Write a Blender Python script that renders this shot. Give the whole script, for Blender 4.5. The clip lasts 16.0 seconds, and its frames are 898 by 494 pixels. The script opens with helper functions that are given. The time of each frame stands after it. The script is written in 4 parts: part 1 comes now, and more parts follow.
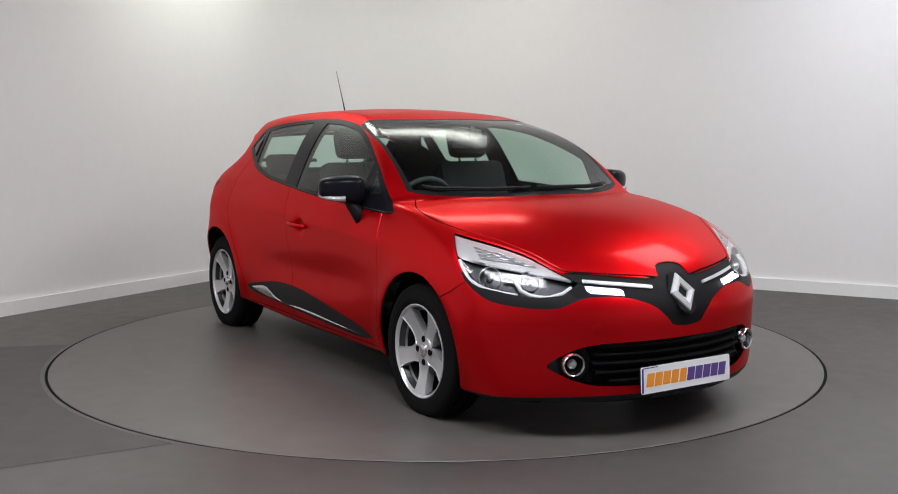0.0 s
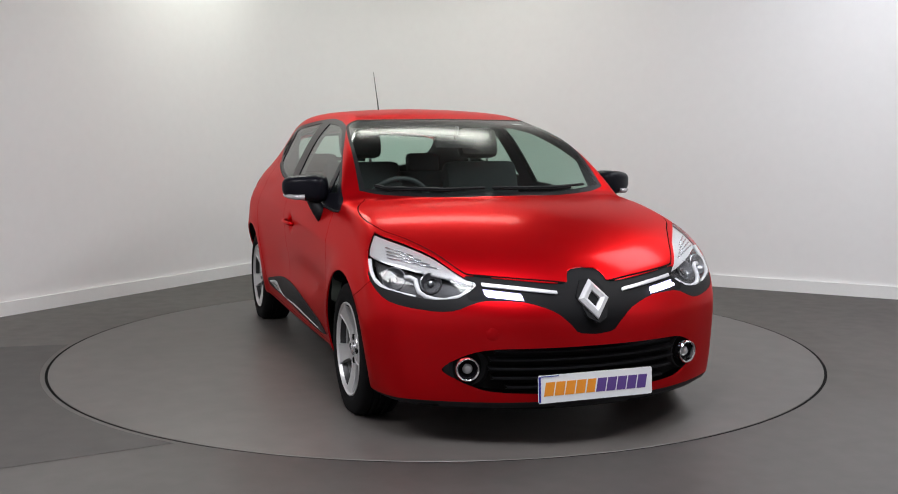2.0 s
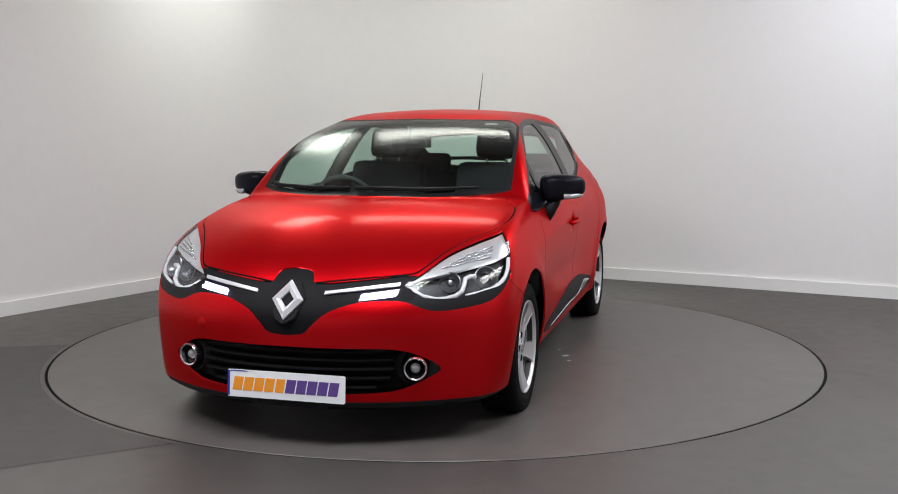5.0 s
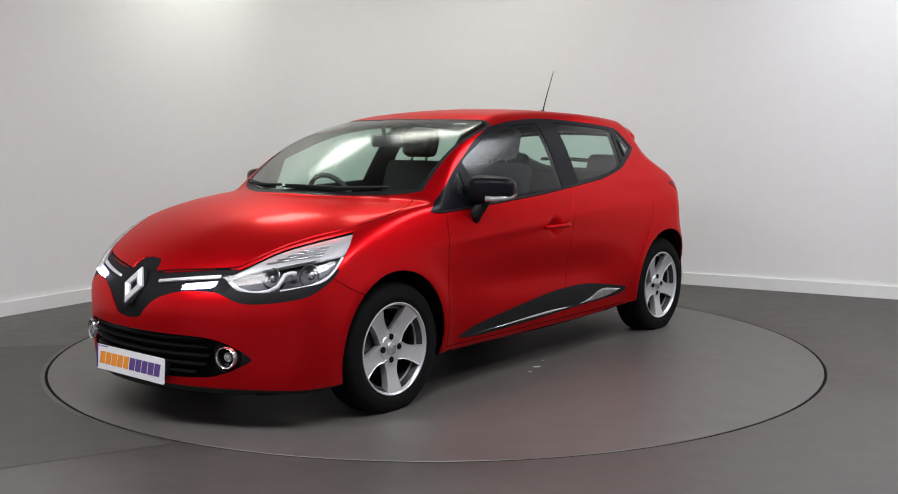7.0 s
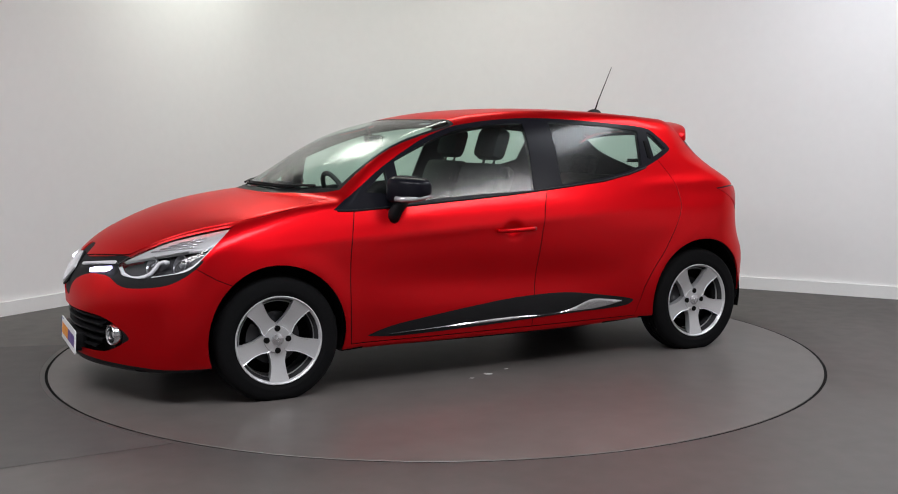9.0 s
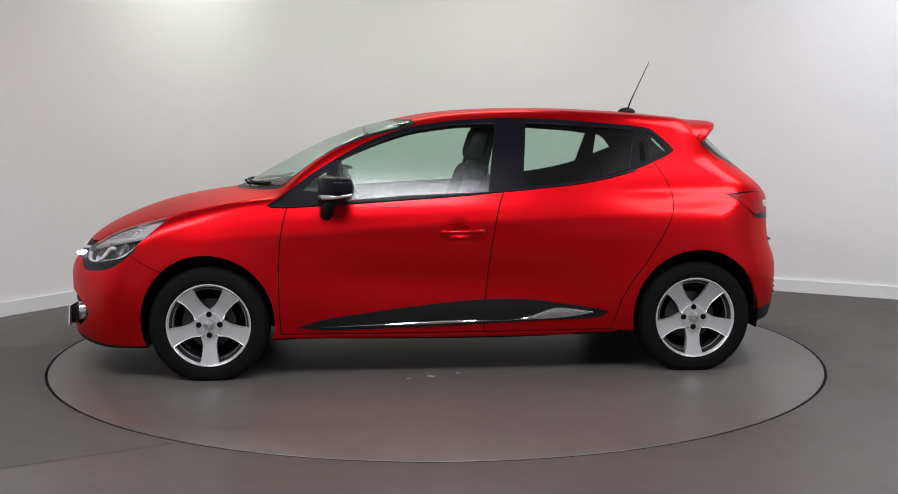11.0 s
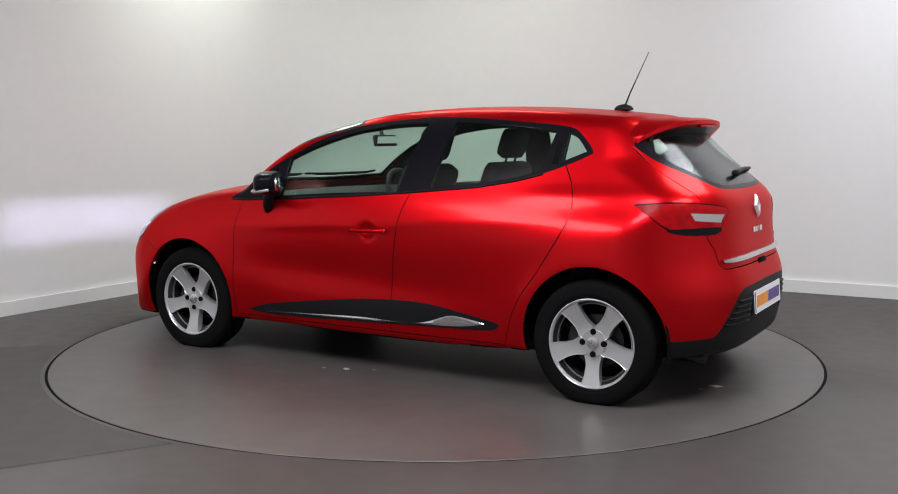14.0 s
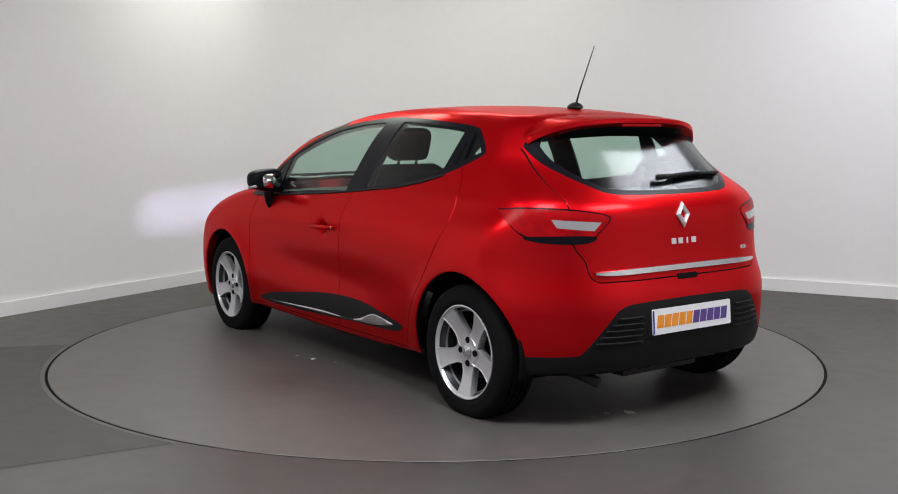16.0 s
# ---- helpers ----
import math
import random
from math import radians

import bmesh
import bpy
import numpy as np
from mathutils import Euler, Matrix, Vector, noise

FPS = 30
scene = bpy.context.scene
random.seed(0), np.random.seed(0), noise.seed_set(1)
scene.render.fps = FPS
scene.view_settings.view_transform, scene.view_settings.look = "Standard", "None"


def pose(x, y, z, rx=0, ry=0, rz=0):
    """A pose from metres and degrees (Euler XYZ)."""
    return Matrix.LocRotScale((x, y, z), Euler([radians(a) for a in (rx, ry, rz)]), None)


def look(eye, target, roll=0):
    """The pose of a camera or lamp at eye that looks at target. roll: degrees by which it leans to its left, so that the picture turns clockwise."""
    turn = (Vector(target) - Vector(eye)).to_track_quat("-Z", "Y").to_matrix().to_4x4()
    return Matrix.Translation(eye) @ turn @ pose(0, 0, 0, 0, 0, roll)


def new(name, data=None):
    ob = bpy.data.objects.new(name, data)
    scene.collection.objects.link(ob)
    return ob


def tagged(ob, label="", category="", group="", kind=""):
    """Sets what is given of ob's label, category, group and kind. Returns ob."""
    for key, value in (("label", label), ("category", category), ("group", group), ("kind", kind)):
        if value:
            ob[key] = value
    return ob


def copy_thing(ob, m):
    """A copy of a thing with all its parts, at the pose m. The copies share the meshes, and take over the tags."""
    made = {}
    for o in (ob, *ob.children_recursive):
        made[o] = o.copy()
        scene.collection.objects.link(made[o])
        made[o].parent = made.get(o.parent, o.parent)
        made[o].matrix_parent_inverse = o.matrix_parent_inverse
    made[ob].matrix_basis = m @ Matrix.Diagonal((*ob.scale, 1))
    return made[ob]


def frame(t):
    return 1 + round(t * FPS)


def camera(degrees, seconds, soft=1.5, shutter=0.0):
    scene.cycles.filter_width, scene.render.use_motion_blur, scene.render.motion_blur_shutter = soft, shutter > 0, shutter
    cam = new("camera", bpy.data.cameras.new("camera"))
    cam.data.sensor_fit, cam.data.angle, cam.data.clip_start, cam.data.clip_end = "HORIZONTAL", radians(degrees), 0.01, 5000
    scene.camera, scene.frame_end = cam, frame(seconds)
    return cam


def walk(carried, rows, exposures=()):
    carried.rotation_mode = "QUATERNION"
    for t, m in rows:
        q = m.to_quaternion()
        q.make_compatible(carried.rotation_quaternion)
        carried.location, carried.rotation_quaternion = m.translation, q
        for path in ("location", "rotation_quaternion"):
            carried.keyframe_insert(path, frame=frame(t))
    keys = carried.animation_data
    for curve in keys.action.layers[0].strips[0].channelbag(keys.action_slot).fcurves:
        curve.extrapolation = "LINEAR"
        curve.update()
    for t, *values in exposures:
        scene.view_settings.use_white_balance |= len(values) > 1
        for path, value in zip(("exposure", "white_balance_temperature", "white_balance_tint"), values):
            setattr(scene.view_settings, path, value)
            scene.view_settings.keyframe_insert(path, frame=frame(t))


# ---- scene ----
cam = camera(47.68, 16.0, soft=1.0)
EYE = (0.0, -6.085, 1.283)
POSE = look(EYE, (EYE[0] + 0.01132, EYE[1] + 0.99367, EYE[2] - 0.11175))
walk(cam, [(0.0, POSE), (16.0, POSE)], exposures=[(0.0, 0.44), (16.0, 0.44)])

# ---- light ----
world = bpy.data.worlds.new("studio_world")
scene.world = world
world.use_nodes = True
world.node_tree.nodes["Background"].inputs[0].default_value = (0.9, 0.95, 1.0, 1)
world.node_tree.nodes["Background"].inputs[1].default_value = 0.0

CEIL = 3.5


def area(name, x, y, z, sx, sy, power, color, rx=0, ry=0, rz=0):
    data = bpy.data.lights.new(name, "AREA")
    data.shape, data.size, data.size_y = "RECTANGLE", sx, sy
    data.energy, data.color = power, color
    ob = new(name, data)
    ob.matrix_world = pose(x, y, z, rx, ry, rz)
    return ob


# unseen ceiling panels: place, turn, size, power, tone
# the fourth has no known source; added to brighten the right wall
PANELS = [(-1.6, 2.2, 58, 0.9, 0.6, 16, (0.92, 1.0, 0.90)), (0.1, -3.3, 0, 1.4, 1.1, 73, (0.90, 0.93, 1.0)), (2.9, 0.2, 61, 1.9, 1.2, 38, (0.84, 0.90, 1.0)),
          (3.1, -2.4, 61, 1.8, 1.1, 53, (0.98, 0.97, 1.0)), (-2.7, -2.9, 0, 1.8, 1.2, 70, (0.97, 0.96, 1.0)), (0.0, 1.9, 0, 1.7, 0.7, 18, (0.95, 1.0, 0.90))]
for px, py, rz, sx, sy, power, tone in PANELS:
    area("panel_lamp", px, py, CEIL - 0.06, sx, sy, power, tone, rz=rz)


# ---- materials ----
def material(name, color, rough=0.5, metal=0.0, coat=0.0, grain=0.0, scale=40.0, bump=0.0, spec=0.5, tint=None, big=1.2):
    m = bpy.data.materials.new(name)
    m.use_nodes = True
    nt = m.node_tree
    b = nt.nodes["Principled BSDF"]
    b.inputs["Base Color"].default_value = (*color, 1)
    b.inputs["Roughness"].default_value = rough
    b.inputs["Metallic"].default_value = metal
    b.inputs["Coat Weight"].default_value = coat
    b.inputs["Coat Roughness"].default_value = 0.10
    b.inputs["Specular IOR Level"].default_value = spec
    if grain or bump:
        co = nt.nodes.new("ShaderNodeTexCoord")
        n1 = nt.nodes.new("ShaderNodeTexNoise")
        n1.inputs["Scale"].default_value = scale
        n1.inputs["Detail"].default_value = 6
        nt.links.new(co.outputs["Object"], n1.inputs["Vector"])
        n2 = nt.nodes.new("ShaderNodeTexNoise")
        n2.inputs["Scale"].default_value = big
        n2.inputs["Detail"].default_value = 4
        nt.links.new(co.outputs["Object"], n2.inputs["Vector"])
        if grain:
            mx = nt.nodes.new("ShaderNodeMath")
            mx.operation = "ADD"
            nt.links.new(n1.outputs[0], mx.inputs[0])
            nt.links.new(n2.outputs[0], mx.inputs[1])
            rp = nt.nodes.new("ShaderNodeValToRGB")
            lo = tuple(max(0, c * (1 - grain)) for c in color)
            hi = tuple(min(1, c * (1 + grain)) for c in (tint or color))
            rp.color_ramp.elements[0].position, rp.color_ramp.elements[1].position = 0.35, 0.68
            rp.color_ramp.elements[0].color, rp.color_ramp.elements[1].color = (*lo, 1), (*hi, 1)
            hf = nt.nodes.new("ShaderNodeMath")
            hf.operation = "MULTIPLY"
            hf.inputs[1].default_value = 0.5
            nt.links.new(mx.outputs[0], hf.inputs[0])
            nt.links.new(hf.outputs[0], rp.inputs[0])
            nt.links.new(rp.outputs[0], b.inputs["Base Color"])
            mr = nt.nodes.new("ShaderNodeMapRange")
            mr.inputs[3].default_value, mr.inputs[4].default_value = rough * 0.85, min(1, rough * 1.15)
            nt.links.new(n2.outputs[0], mr.inputs[0])
            nt.links.new(mr.outputs[0], b.inputs["Roughness"])
        if bump:
            bp = nt.nodes.new("ShaderNodeBump")
            bp.inputs["Strength"].default_value = bump
            bp.inputs["Distance"].default_value = 0.004
            nt.links.new(n1.outputs[0], bp.inputs["Height"])
            nt.links.new(bp.outputs[0], b.inputs["Normal"])
    return m


def glass_material(name, color, gloss=0.22):
    m = bpy.data.materials.new(name)
    m.use_nodes = True
    nt = m.node_tree
    nt.nodes.remove(nt.nodes["Principled BSDF"])
    out = nt.nodes["Material Output"]
    tr = nt.nodes.new("ShaderNodeBsdfTransparent")
    tr.inputs[0].default_value = (*color, 1)
    gl = nt.nodes.new("ShaderNodeBsdfGlossy")
    gl.inputs["Roughness"].default_value = gloss
    lw = nt.nodes.new("ShaderNodeLayerWeight")
    lw.inputs["Blend"].default_value = 0.5
    pw = nt.nodes.new("ShaderNodeMath")
    pw.operation = "POWER"
    pw.inputs[1].default_value = 4.5
    nt.links.new(lw.outputs["Facing"], pw.inputs[0])
    fr = nt.nodes.new("ShaderNodeMapRange")
    fr.inputs[3].default_value, fr.inputs[4].default_value = 0.05, 0.9
    nt.links.new(pw.outputs[0], fr.inputs[0])
    mx = nt.nodes.new("ShaderNodeMixShader")
    nt.links.new(fr.outputs[0], mx.inputs[0])
    nt.links.new(tr.outputs[0], mx.inputs[1])
    nt.links.new(gl.outputs[0], mx.inputs[2])
    nt.links.new(mx.outputs[0], out.inputs[0])
    return m


def glow(name, color, strength):
    m = bpy.data.materials.new(name)
    m.use_nodes = True
    b = m.node_tree.nodes["Principled BSDF"]
    b.inputs["Base Color"].default_value = (*color, 1)
    b.inputs["Emission Color"].default_value = (*color, 1)
    b.inputs["Emission Strength"].default_value = strength
    return m


RED = material("red_metallic_paint", (0.58, 0.0032, 0.0075), 0.34, 0.82, 0.20, spec=0.12)
RED.node_tree.nodes["Principled BSDF"].inputs["Coat Roughness"].default_value = 0.15
RED.node_tree.nodes["Principled BSDF"].inputs["Specular Tint"].default_value = (1.0, 0.22, 0.22, 1)
BLACK = material("satin_black_plastic", (0.008, 0.008, 0.009), 0.5, grain=0.15, scale=300, bump=0.1, spec=0.18)
SLAT_BLACK = material("grille_black", (0.005, 0.005, 0.006), 0.55, spec=0.12)
FLAKE = material("pale_flake", (0.45, 0.44, 0.43), 0.6)
GLOSS_BLACK = material("gloss_black_plastic", (0.006, 0.006, 0.009), 0.28, spec=0.09)
MATT_BLACK = material("matt_black", (0.005, 0.005, 0.005), 0.9, spec=0.08)
RUBBER = material("tyre_rubber", (0.0045, 0.0045, 0.005), 0.85, grain=0.25, scale=90, bump=0.15, spec=0.12)
ALLOY = material("silver_alloy", (0.62, 0.62, 0.63), 0.30, 0.50, 0.4, grain=0.05, scale=200)
DARK_METAL = material("dark_metal", (0.045, 0.045, 0.048), 0.45, 0.8)
CHROME = material("chrome", (0.62, 0.62, 0.64), 0.22, 1.0)
SATIN_CHROME = material("satin_chrome", (0.66, 0.66, 0.68), 0.2, 0.95)
GLASS = glass_material("green_tinted_glass", (0.72, 0.87, 0.80), 0.18)
LENS = glass_material("clear_lens", (0.96, 0.97, 0.98), 0.06)
RED_LENS = material("red_lens", (0.34, 0.003, 0.006), 0.30, grain=0.35, scale=25, big=9, spec=0.10)
CLEAR_LENS = material("frosted_clear_lens", (0.42, 0.42, 0.43), 0.12, 0.4, coat=0.6)
CABIN = material("charcoal_cabin_plastic", (0.030, 0.031, 0.034), 0.6, grain=0.1, scale=400, bump=0.1)
FABRIC = material("black_seat_fabric", (0.012, 0.0125, 0.014), 0.9, grain=0.3, scale=500, bump=0.3)
PLATE = material("white_plate", (0.82, 0.83, 0.85), 0.35, grain=0.02)
BAND = material("pale_grille_strip", (0.6, 0.6, 0.62), 0.35, 0.3, coat=0.2)
BLUE = material("blue_plate_band", (0.02, 0.03, 0.3), 0.4)
ORANGE = material("orange_print", (0.85, 0.30, 0.02), 0.5)
PURPLE = material("purple_print", (0.10, 0.05, 0.24), 0.5)
LED_TUNNEL = glow("led_tunnel", (0.78, 0.78, 1.0), 5.0)
LED_TUNNEL.node_tree.nodes["Principled BSDF"].inputs["Base Color"].default_value = (0, 0, 0, 1)
LED_TUNNEL.node_tree.nodes["Principled BSDF"].inputs["Specular IOR Level"].default_value = 0.0
LED_CORE = glow("led_core", (0.70, 0.68, 1.0), 6500.0)
BADGE = material("badge_silver", (0.74, 0.74, 0.76), 0.32, 0.45, coat=0.3)
# alloy of the barrel, darkened in colour for the shade behind the spokes
BARREL = material("shaded_barrel", (0.03, 0.03, 0.032), 0.4, 0.5)
SPOKE = material("silver_spoke_paint", (0.60, 0.60, 0.61), 0.33, 0.65, 0.2, grain=0.05, scale=200)
LAMP_CHROME = material("lamp_chrome", (0.30, 0.30, 0.32), 0.28, 0.95)
MIRROR = material("mirror_silver", (0.85, 0.86, 0.87), 0.03, 1.0)
LAMP_GREY = material("lamp_grey", (0.030, 0.030, 0.034), 0.35, 0.3)
LAMP_WHITE = material("lamp_bright_reflector", (0.62, 0.62, 0.63), 0.3, 0.5, coat=0.5, grain=0.06, scale=60)
WHITE_PLASTIC = material("white_light_guide", (0.64, 0.64, 0.66), 0.35, coat=0.2)
LED = glow("led_white", (0.62, 0.58, 1.0), 1.5)
WALL = material("white_wall_paint", (0.78, 0.77, 0.765), 0.75, grain=0.015, scale=14, bump=0.03, big=0.7)
FLOOR = material("grey_vinyl_floor", (0.094, 0.086, 0.082), 0.45, grain=0.20, scale=9, bump=0.03, big=0.6)
FLOOR_DARK = material("dark_grey_vinyl_floor", (0.054, 0.049, 0.046), 0.6, grain=0.20, scale=9, bump=0.03, big=0.6)
DISC = material("grey_disc_vinyl", (0.090, 0.081, 0.076), 0.42, grain=0.18, scale=7, bump=0.02, big=0.8)
TRIM_WHITE = material("white_gloss_trim", (0.8, 0.8, 0.79), 0.35, grain=0.02)
CEILING_GREY = material("grey_ceiling_paint", (0.22, 0.22, 0.22), 0.8, grain=0.03, scale=14, big=0.7)
# tone of the unseen wall behind the camera, lowered to cut bounced light
BACK_WALL = material("grey_wall_paint", (0.54, 0.535, 0.53), 0.75, grain=0.02, scale=14, bump=0.03, big=0.7)
PANEL_GLOW = glow("panel_diffuser", (1.0, 0.98, 0.94), 1.5)


# ---- mesh helpers ----
def mesh_object(name, bm, mat, parent=None, smooth=True):
    me = bpy.data.meshes.new(name)
    bm.to_mesh(me)
    bm.free()
    if smooth:
        for p in me.polygons:
            p.use_smooth = True
    if mat:
        me.materials.append(mat)
    ob = new(name, me)
    if parent:
        ob.parent = parent
    return ob


def part(name, bm, mat, parent, label="", smooth=True, auto=35):
    if smooth and auto:
        lim = radians(auto)
        for e in bm.edges:
            if len(e.link_faces) == 2 and e.calc_face_angle(0) > lim:
                e.smooth = False
    ob = mesh_object(name, bm, mat, parent, smooth)
    return tagged(ob, label)


def box(bm, c, s, m=None, bevel=0.0):
    r = bmesh.ops.create_cube(bm, size=1.0, matrix=(m or Matrix()) @ Matrix.Translation(c) @ Matrix.Diagonal((*s, 1)))
    if bevel:
        es = list({e for v in r["verts"] for e in v.link_edges})
        bmesh.ops.bevel(bm, geom=es, offset=bevel, segments=2, affect="EDGES", profile=0.5)
    return bm


def lathe(bm, profile, axis="y", seg=48, m=None, a0=0.0, a1=2 * math.pi):
    """Turn a profile of (along, radius) round an axis."""
    full = abs(a1 - a0 - 2 * math.pi) < 1e-6
    rings = []
    for k in range(seg if full else seg + 1):
        a = a0 + (a1 - a0) * k / seg
        ring = []
        for h, r in profile:
            p = {"y": (r * math.cos(a), h, r * math.sin(a)), "z": (r * math.cos(a), r * math.sin(a), h), "x": (h, r * math.cos(a), r * math.sin(a))}[axis]
            ring.append(bm.verts.new((m @ Vector(p)) if m else p))
        rings.append(ring)
    n = len(rings)
    for k in range(n if full else n - 1):
        A, B = rings[k], rings[(k + 1) % n]
        for i in range(len(profile) - 1):
            bm.faces.new((A[i], A[i + 1], B[i + 1], B[i]))
    bmesh.ops.recalc_face_normals(bm, faces=bm.faces)
    return bm


def tube(bm, pts, r, seg=10, r1=None, cap=True):
    """A round bar along points."""
    pts = [Vector(p) for p in pts]
    rings = []
    n = len(pts)
    for i, p in enumerate(pts):
        d = (pts[min(i + 1, n - 1)] - pts[max(i - 1, 0)]).normalized()
        q = d.to_track_quat("Z", "Y")
        rr = r + ((r1 if r1 is not None else r) - r) * i / max(1, n - 1)
        rings.append([bm.verts.new(p + q @ Vector((rr * math.cos(2 * math.pi * k / seg), rr * math.sin(2 * math.pi * k / seg), 0))) for k in range(seg)])
    for A, B in zip(rings, rings[1:]):
        for k in range(seg):
            bm.faces.new((A[k], A[(k + 1) % seg], B[(k + 1) % seg], B[k]))
    if cap:
        bm.faces.new(rings[0][::-1])
        bm.faces.new(rings[-1])
    return bm


def slab(bm, outline, thick, m):
    """An outline in the xy plane made thick along z."""
    lo = [bm.verts.new(m @ Vector((x, y, 0))) for x, y in outline]
    hi = [bm.verts.new(m @ Vector((x, y, thick))) for x, y in outline]
    n = len(lo)
    bm.faces.new(lo[::-1])
    bm.faces.new(hi)
    for i in range(n):
        bm.faces.new((lo[i], lo[(i + 1) % n], hi[(i + 1) % n], hi[i]))
    return bm


# ---- the car's form ----
def curve(*pts):
    """A natural cubic spline through (x, y) points, straight beyond its ends."""
    p = np.array(sorted(pts), float)
    x, y = p[:, 0], p[:, 1]
    h = np.diff(x)
    n = len(x)
    A, r = np.eye(n), np.zeros(n)
    for i in range(1, n - 1):
        A[i, i - 1:i + 2] = h[i - 1], 2 * (h[i - 1] + h[i]), h[i]
        r[i] = 6 * ((y[i + 1] - y[i]) / h[i] - (y[i] - y[i - 1]) / h[i - 1])
    k = np.linalg.solve(A, r)

    def f(v):
        v = np.asarray(v, float)
        c = np.clip(v, x[0], x[-1])
        i = np.clip(np.searchsorted(x, c) - 1, 0, n - 2)
        a, b, d = x[i + 1] - c, c - x[i], h[i]
        s = (k[i] * a**3 + k[i + 1] * b**3) / (6 * d) + (y[i] / d - k[i] * d / 6) * a + (y[i + 1] / d - k[i + 1] * d / 6) * b
        s0 = (y[1] - y[0]) / h[0] - h[0] * k[1] / 6
        s1 = (y[-1] - y[-2]) / h[-1] + h[-1] * k[-2] / 6
        return s + np.minimum(v - x[0], 0) * s0 + np.maximum(v - x[-1], 0) * s1
    return f


def smax(a, b, k):
    return np.maximum(a, b) + np.maximum(k - np.abs(a - b), 0) ** 2 / (4 * k)


def smin(a, b, k):
    return -smax(-a, -b, k)


def bell(v, c, w):
    return np.exp(-((v - c) / w) ** 2)


def step(v, a, b):
    t = np.clip((v - a) / (b - a), 0, 1)
    return t * t * (3 - 2 * t)


# bonnet and screen-and-roof heights on the centre line
BONNET = curve((2.20, 0.50), (2.10, 0.625), (2.0, 0.716), (1.85, 0.804), (1.65, 0.884), (1.45, 0.934), (1.25, 0.965), (1.05, 0.985), (0.6, 1.0))
SCREEN = curve((1.4, 0.83), (1.17, 0.980), (0.98, 1.091), (0.8, 1.187), (0.62, 1.270), (0.48, 1.320), (0.31, 1.360), (0.15, 1.392), (-0.05, 1.415), (-0.3, 1.428),
               (-0.55, 1.430), (-0.8, 1.423), (-1.1, 1.404), (-1.4, 1.374), (-1.65, 1.340))
BACK_BONNET = curve((2.2, 0.46), (1.8, 0.38), (1.4, 0.33), (0.8, 0.33))
BACK_SCREEN = curve((1.4, 0.56), (1.15, 0.53), (0.95, 0.44), (0.8, 0.30), (0.65, 0.20), (0.4, 0.12), (0.0, 0.04), (-0.6, 0.0), (-1.8, 0.0))
PLAN = curve((2.0, 0.785), (1.75, 0.828), (1.5, 0.853), (1.29, 0.862), (0.95, 0.852), (0.5, 0.846), (0.0, 0.845), (-0.5, 0.848), (-0.9, 0.857), (-1.29, 0.866), (-1.6, 0.855), (-1.9, 0.815))
SHOULDER = curve((2.0, 0.64), (1.5, 0.74), (0.9, 0.80), (0.0, 0.83), (-0.7, 0.86), (-1.2, 0.91), (-1.6, 0.92))
CABIN_WIDTH = curve((1.3, 0.745), (0.985, 0.757), (0.6, 0.778), (0.0, 0.79), (-0.5, 0.788), (-0.9, 0.778), (-1.2, 0.772), (-1.5, 0.765), (-1.8, 0.72))
CABIN_LEAN = curve((1.3, 0.46), (0.5, 0.49), (0.0, 0.50), (-0.6, 0.50), (-1.2, 0.55), (-1.5, 0.68), (-1.8, 0.76))
NOSE = curve((0.08, 2.085), (0.16, 2.110), (0.24, 2.120), (0.34, 2.124), (0.45, 2.128), (0.55, 2.122), (0.63, 2.092), (0.70, 2.05), (0.80, 1.95))
TAIL = curve((0.08, -1.76), (0.18, -1.85), (0.30, -1.905), (0.45, -1.922), (0.58, -1.915), (0.66, -1.885), (0.75, -1.868), (0.88, -1.858), (0.96, -1.838), (1.02, -1.785), (1.14, -1.66), (1.26, -1.535), (1.40, -1.39))
SILL = curve((2.2, 0.155), (1.7, 0.165), (1.2, 0.195), (0.6, 0.20), (-0.6, 0.20), (-1.2, 0.23), (-1.7, 0.24), (-2.0, 0.24))
HUBS = ((1.284, 0.308), (-1.316, 0.312))
AXLES = (1.272, -1.311)
HUB_HEIGHT = 0.291
ARCH = 0.352


def side_width(x, z):
    u = np.maximum(z - SHOULDER(x), 0)
    w = PLAN(x) - 1.15 * u**2 - 0.42 * np.maximum(0.5 - z, 0) ** 2
    # hollow of the doors above the sill, and the line of the shoulder
    along = step(x, -1.05, -0.30) * (1 - step(x, 0.30, 1.05))
    w = w - 0.022 * bell(z, 0.50 + 0.04 * x, 0.12) * along
    w = w + 0.006 * bell(z, 0.805 - 0.05 * x, 0.03) * step(x, -1.5, -1.0) * (1 - step(x, 1.1, 1.6))
    for hx, hz in HUBS:
        r = np.hypot(x - hx, z - hz)
        w = w + 0.012 * bell(r, 0.36, 0.07)
    # hollow behind the door handle
    w = w - 0.021 * np.exp(-(np.hypot(x + 0.03, (z - 0.772) * 1.15) / 0.050) ** 3)
    cabin = CABIN_WIDTH(x) - CABIN_LEAN(x) * (z - 0.95) - 0.08 * np.maximum(z - 0.95, 0) ** 2
    w = smin(w, cabin + 0.01, 0.05)
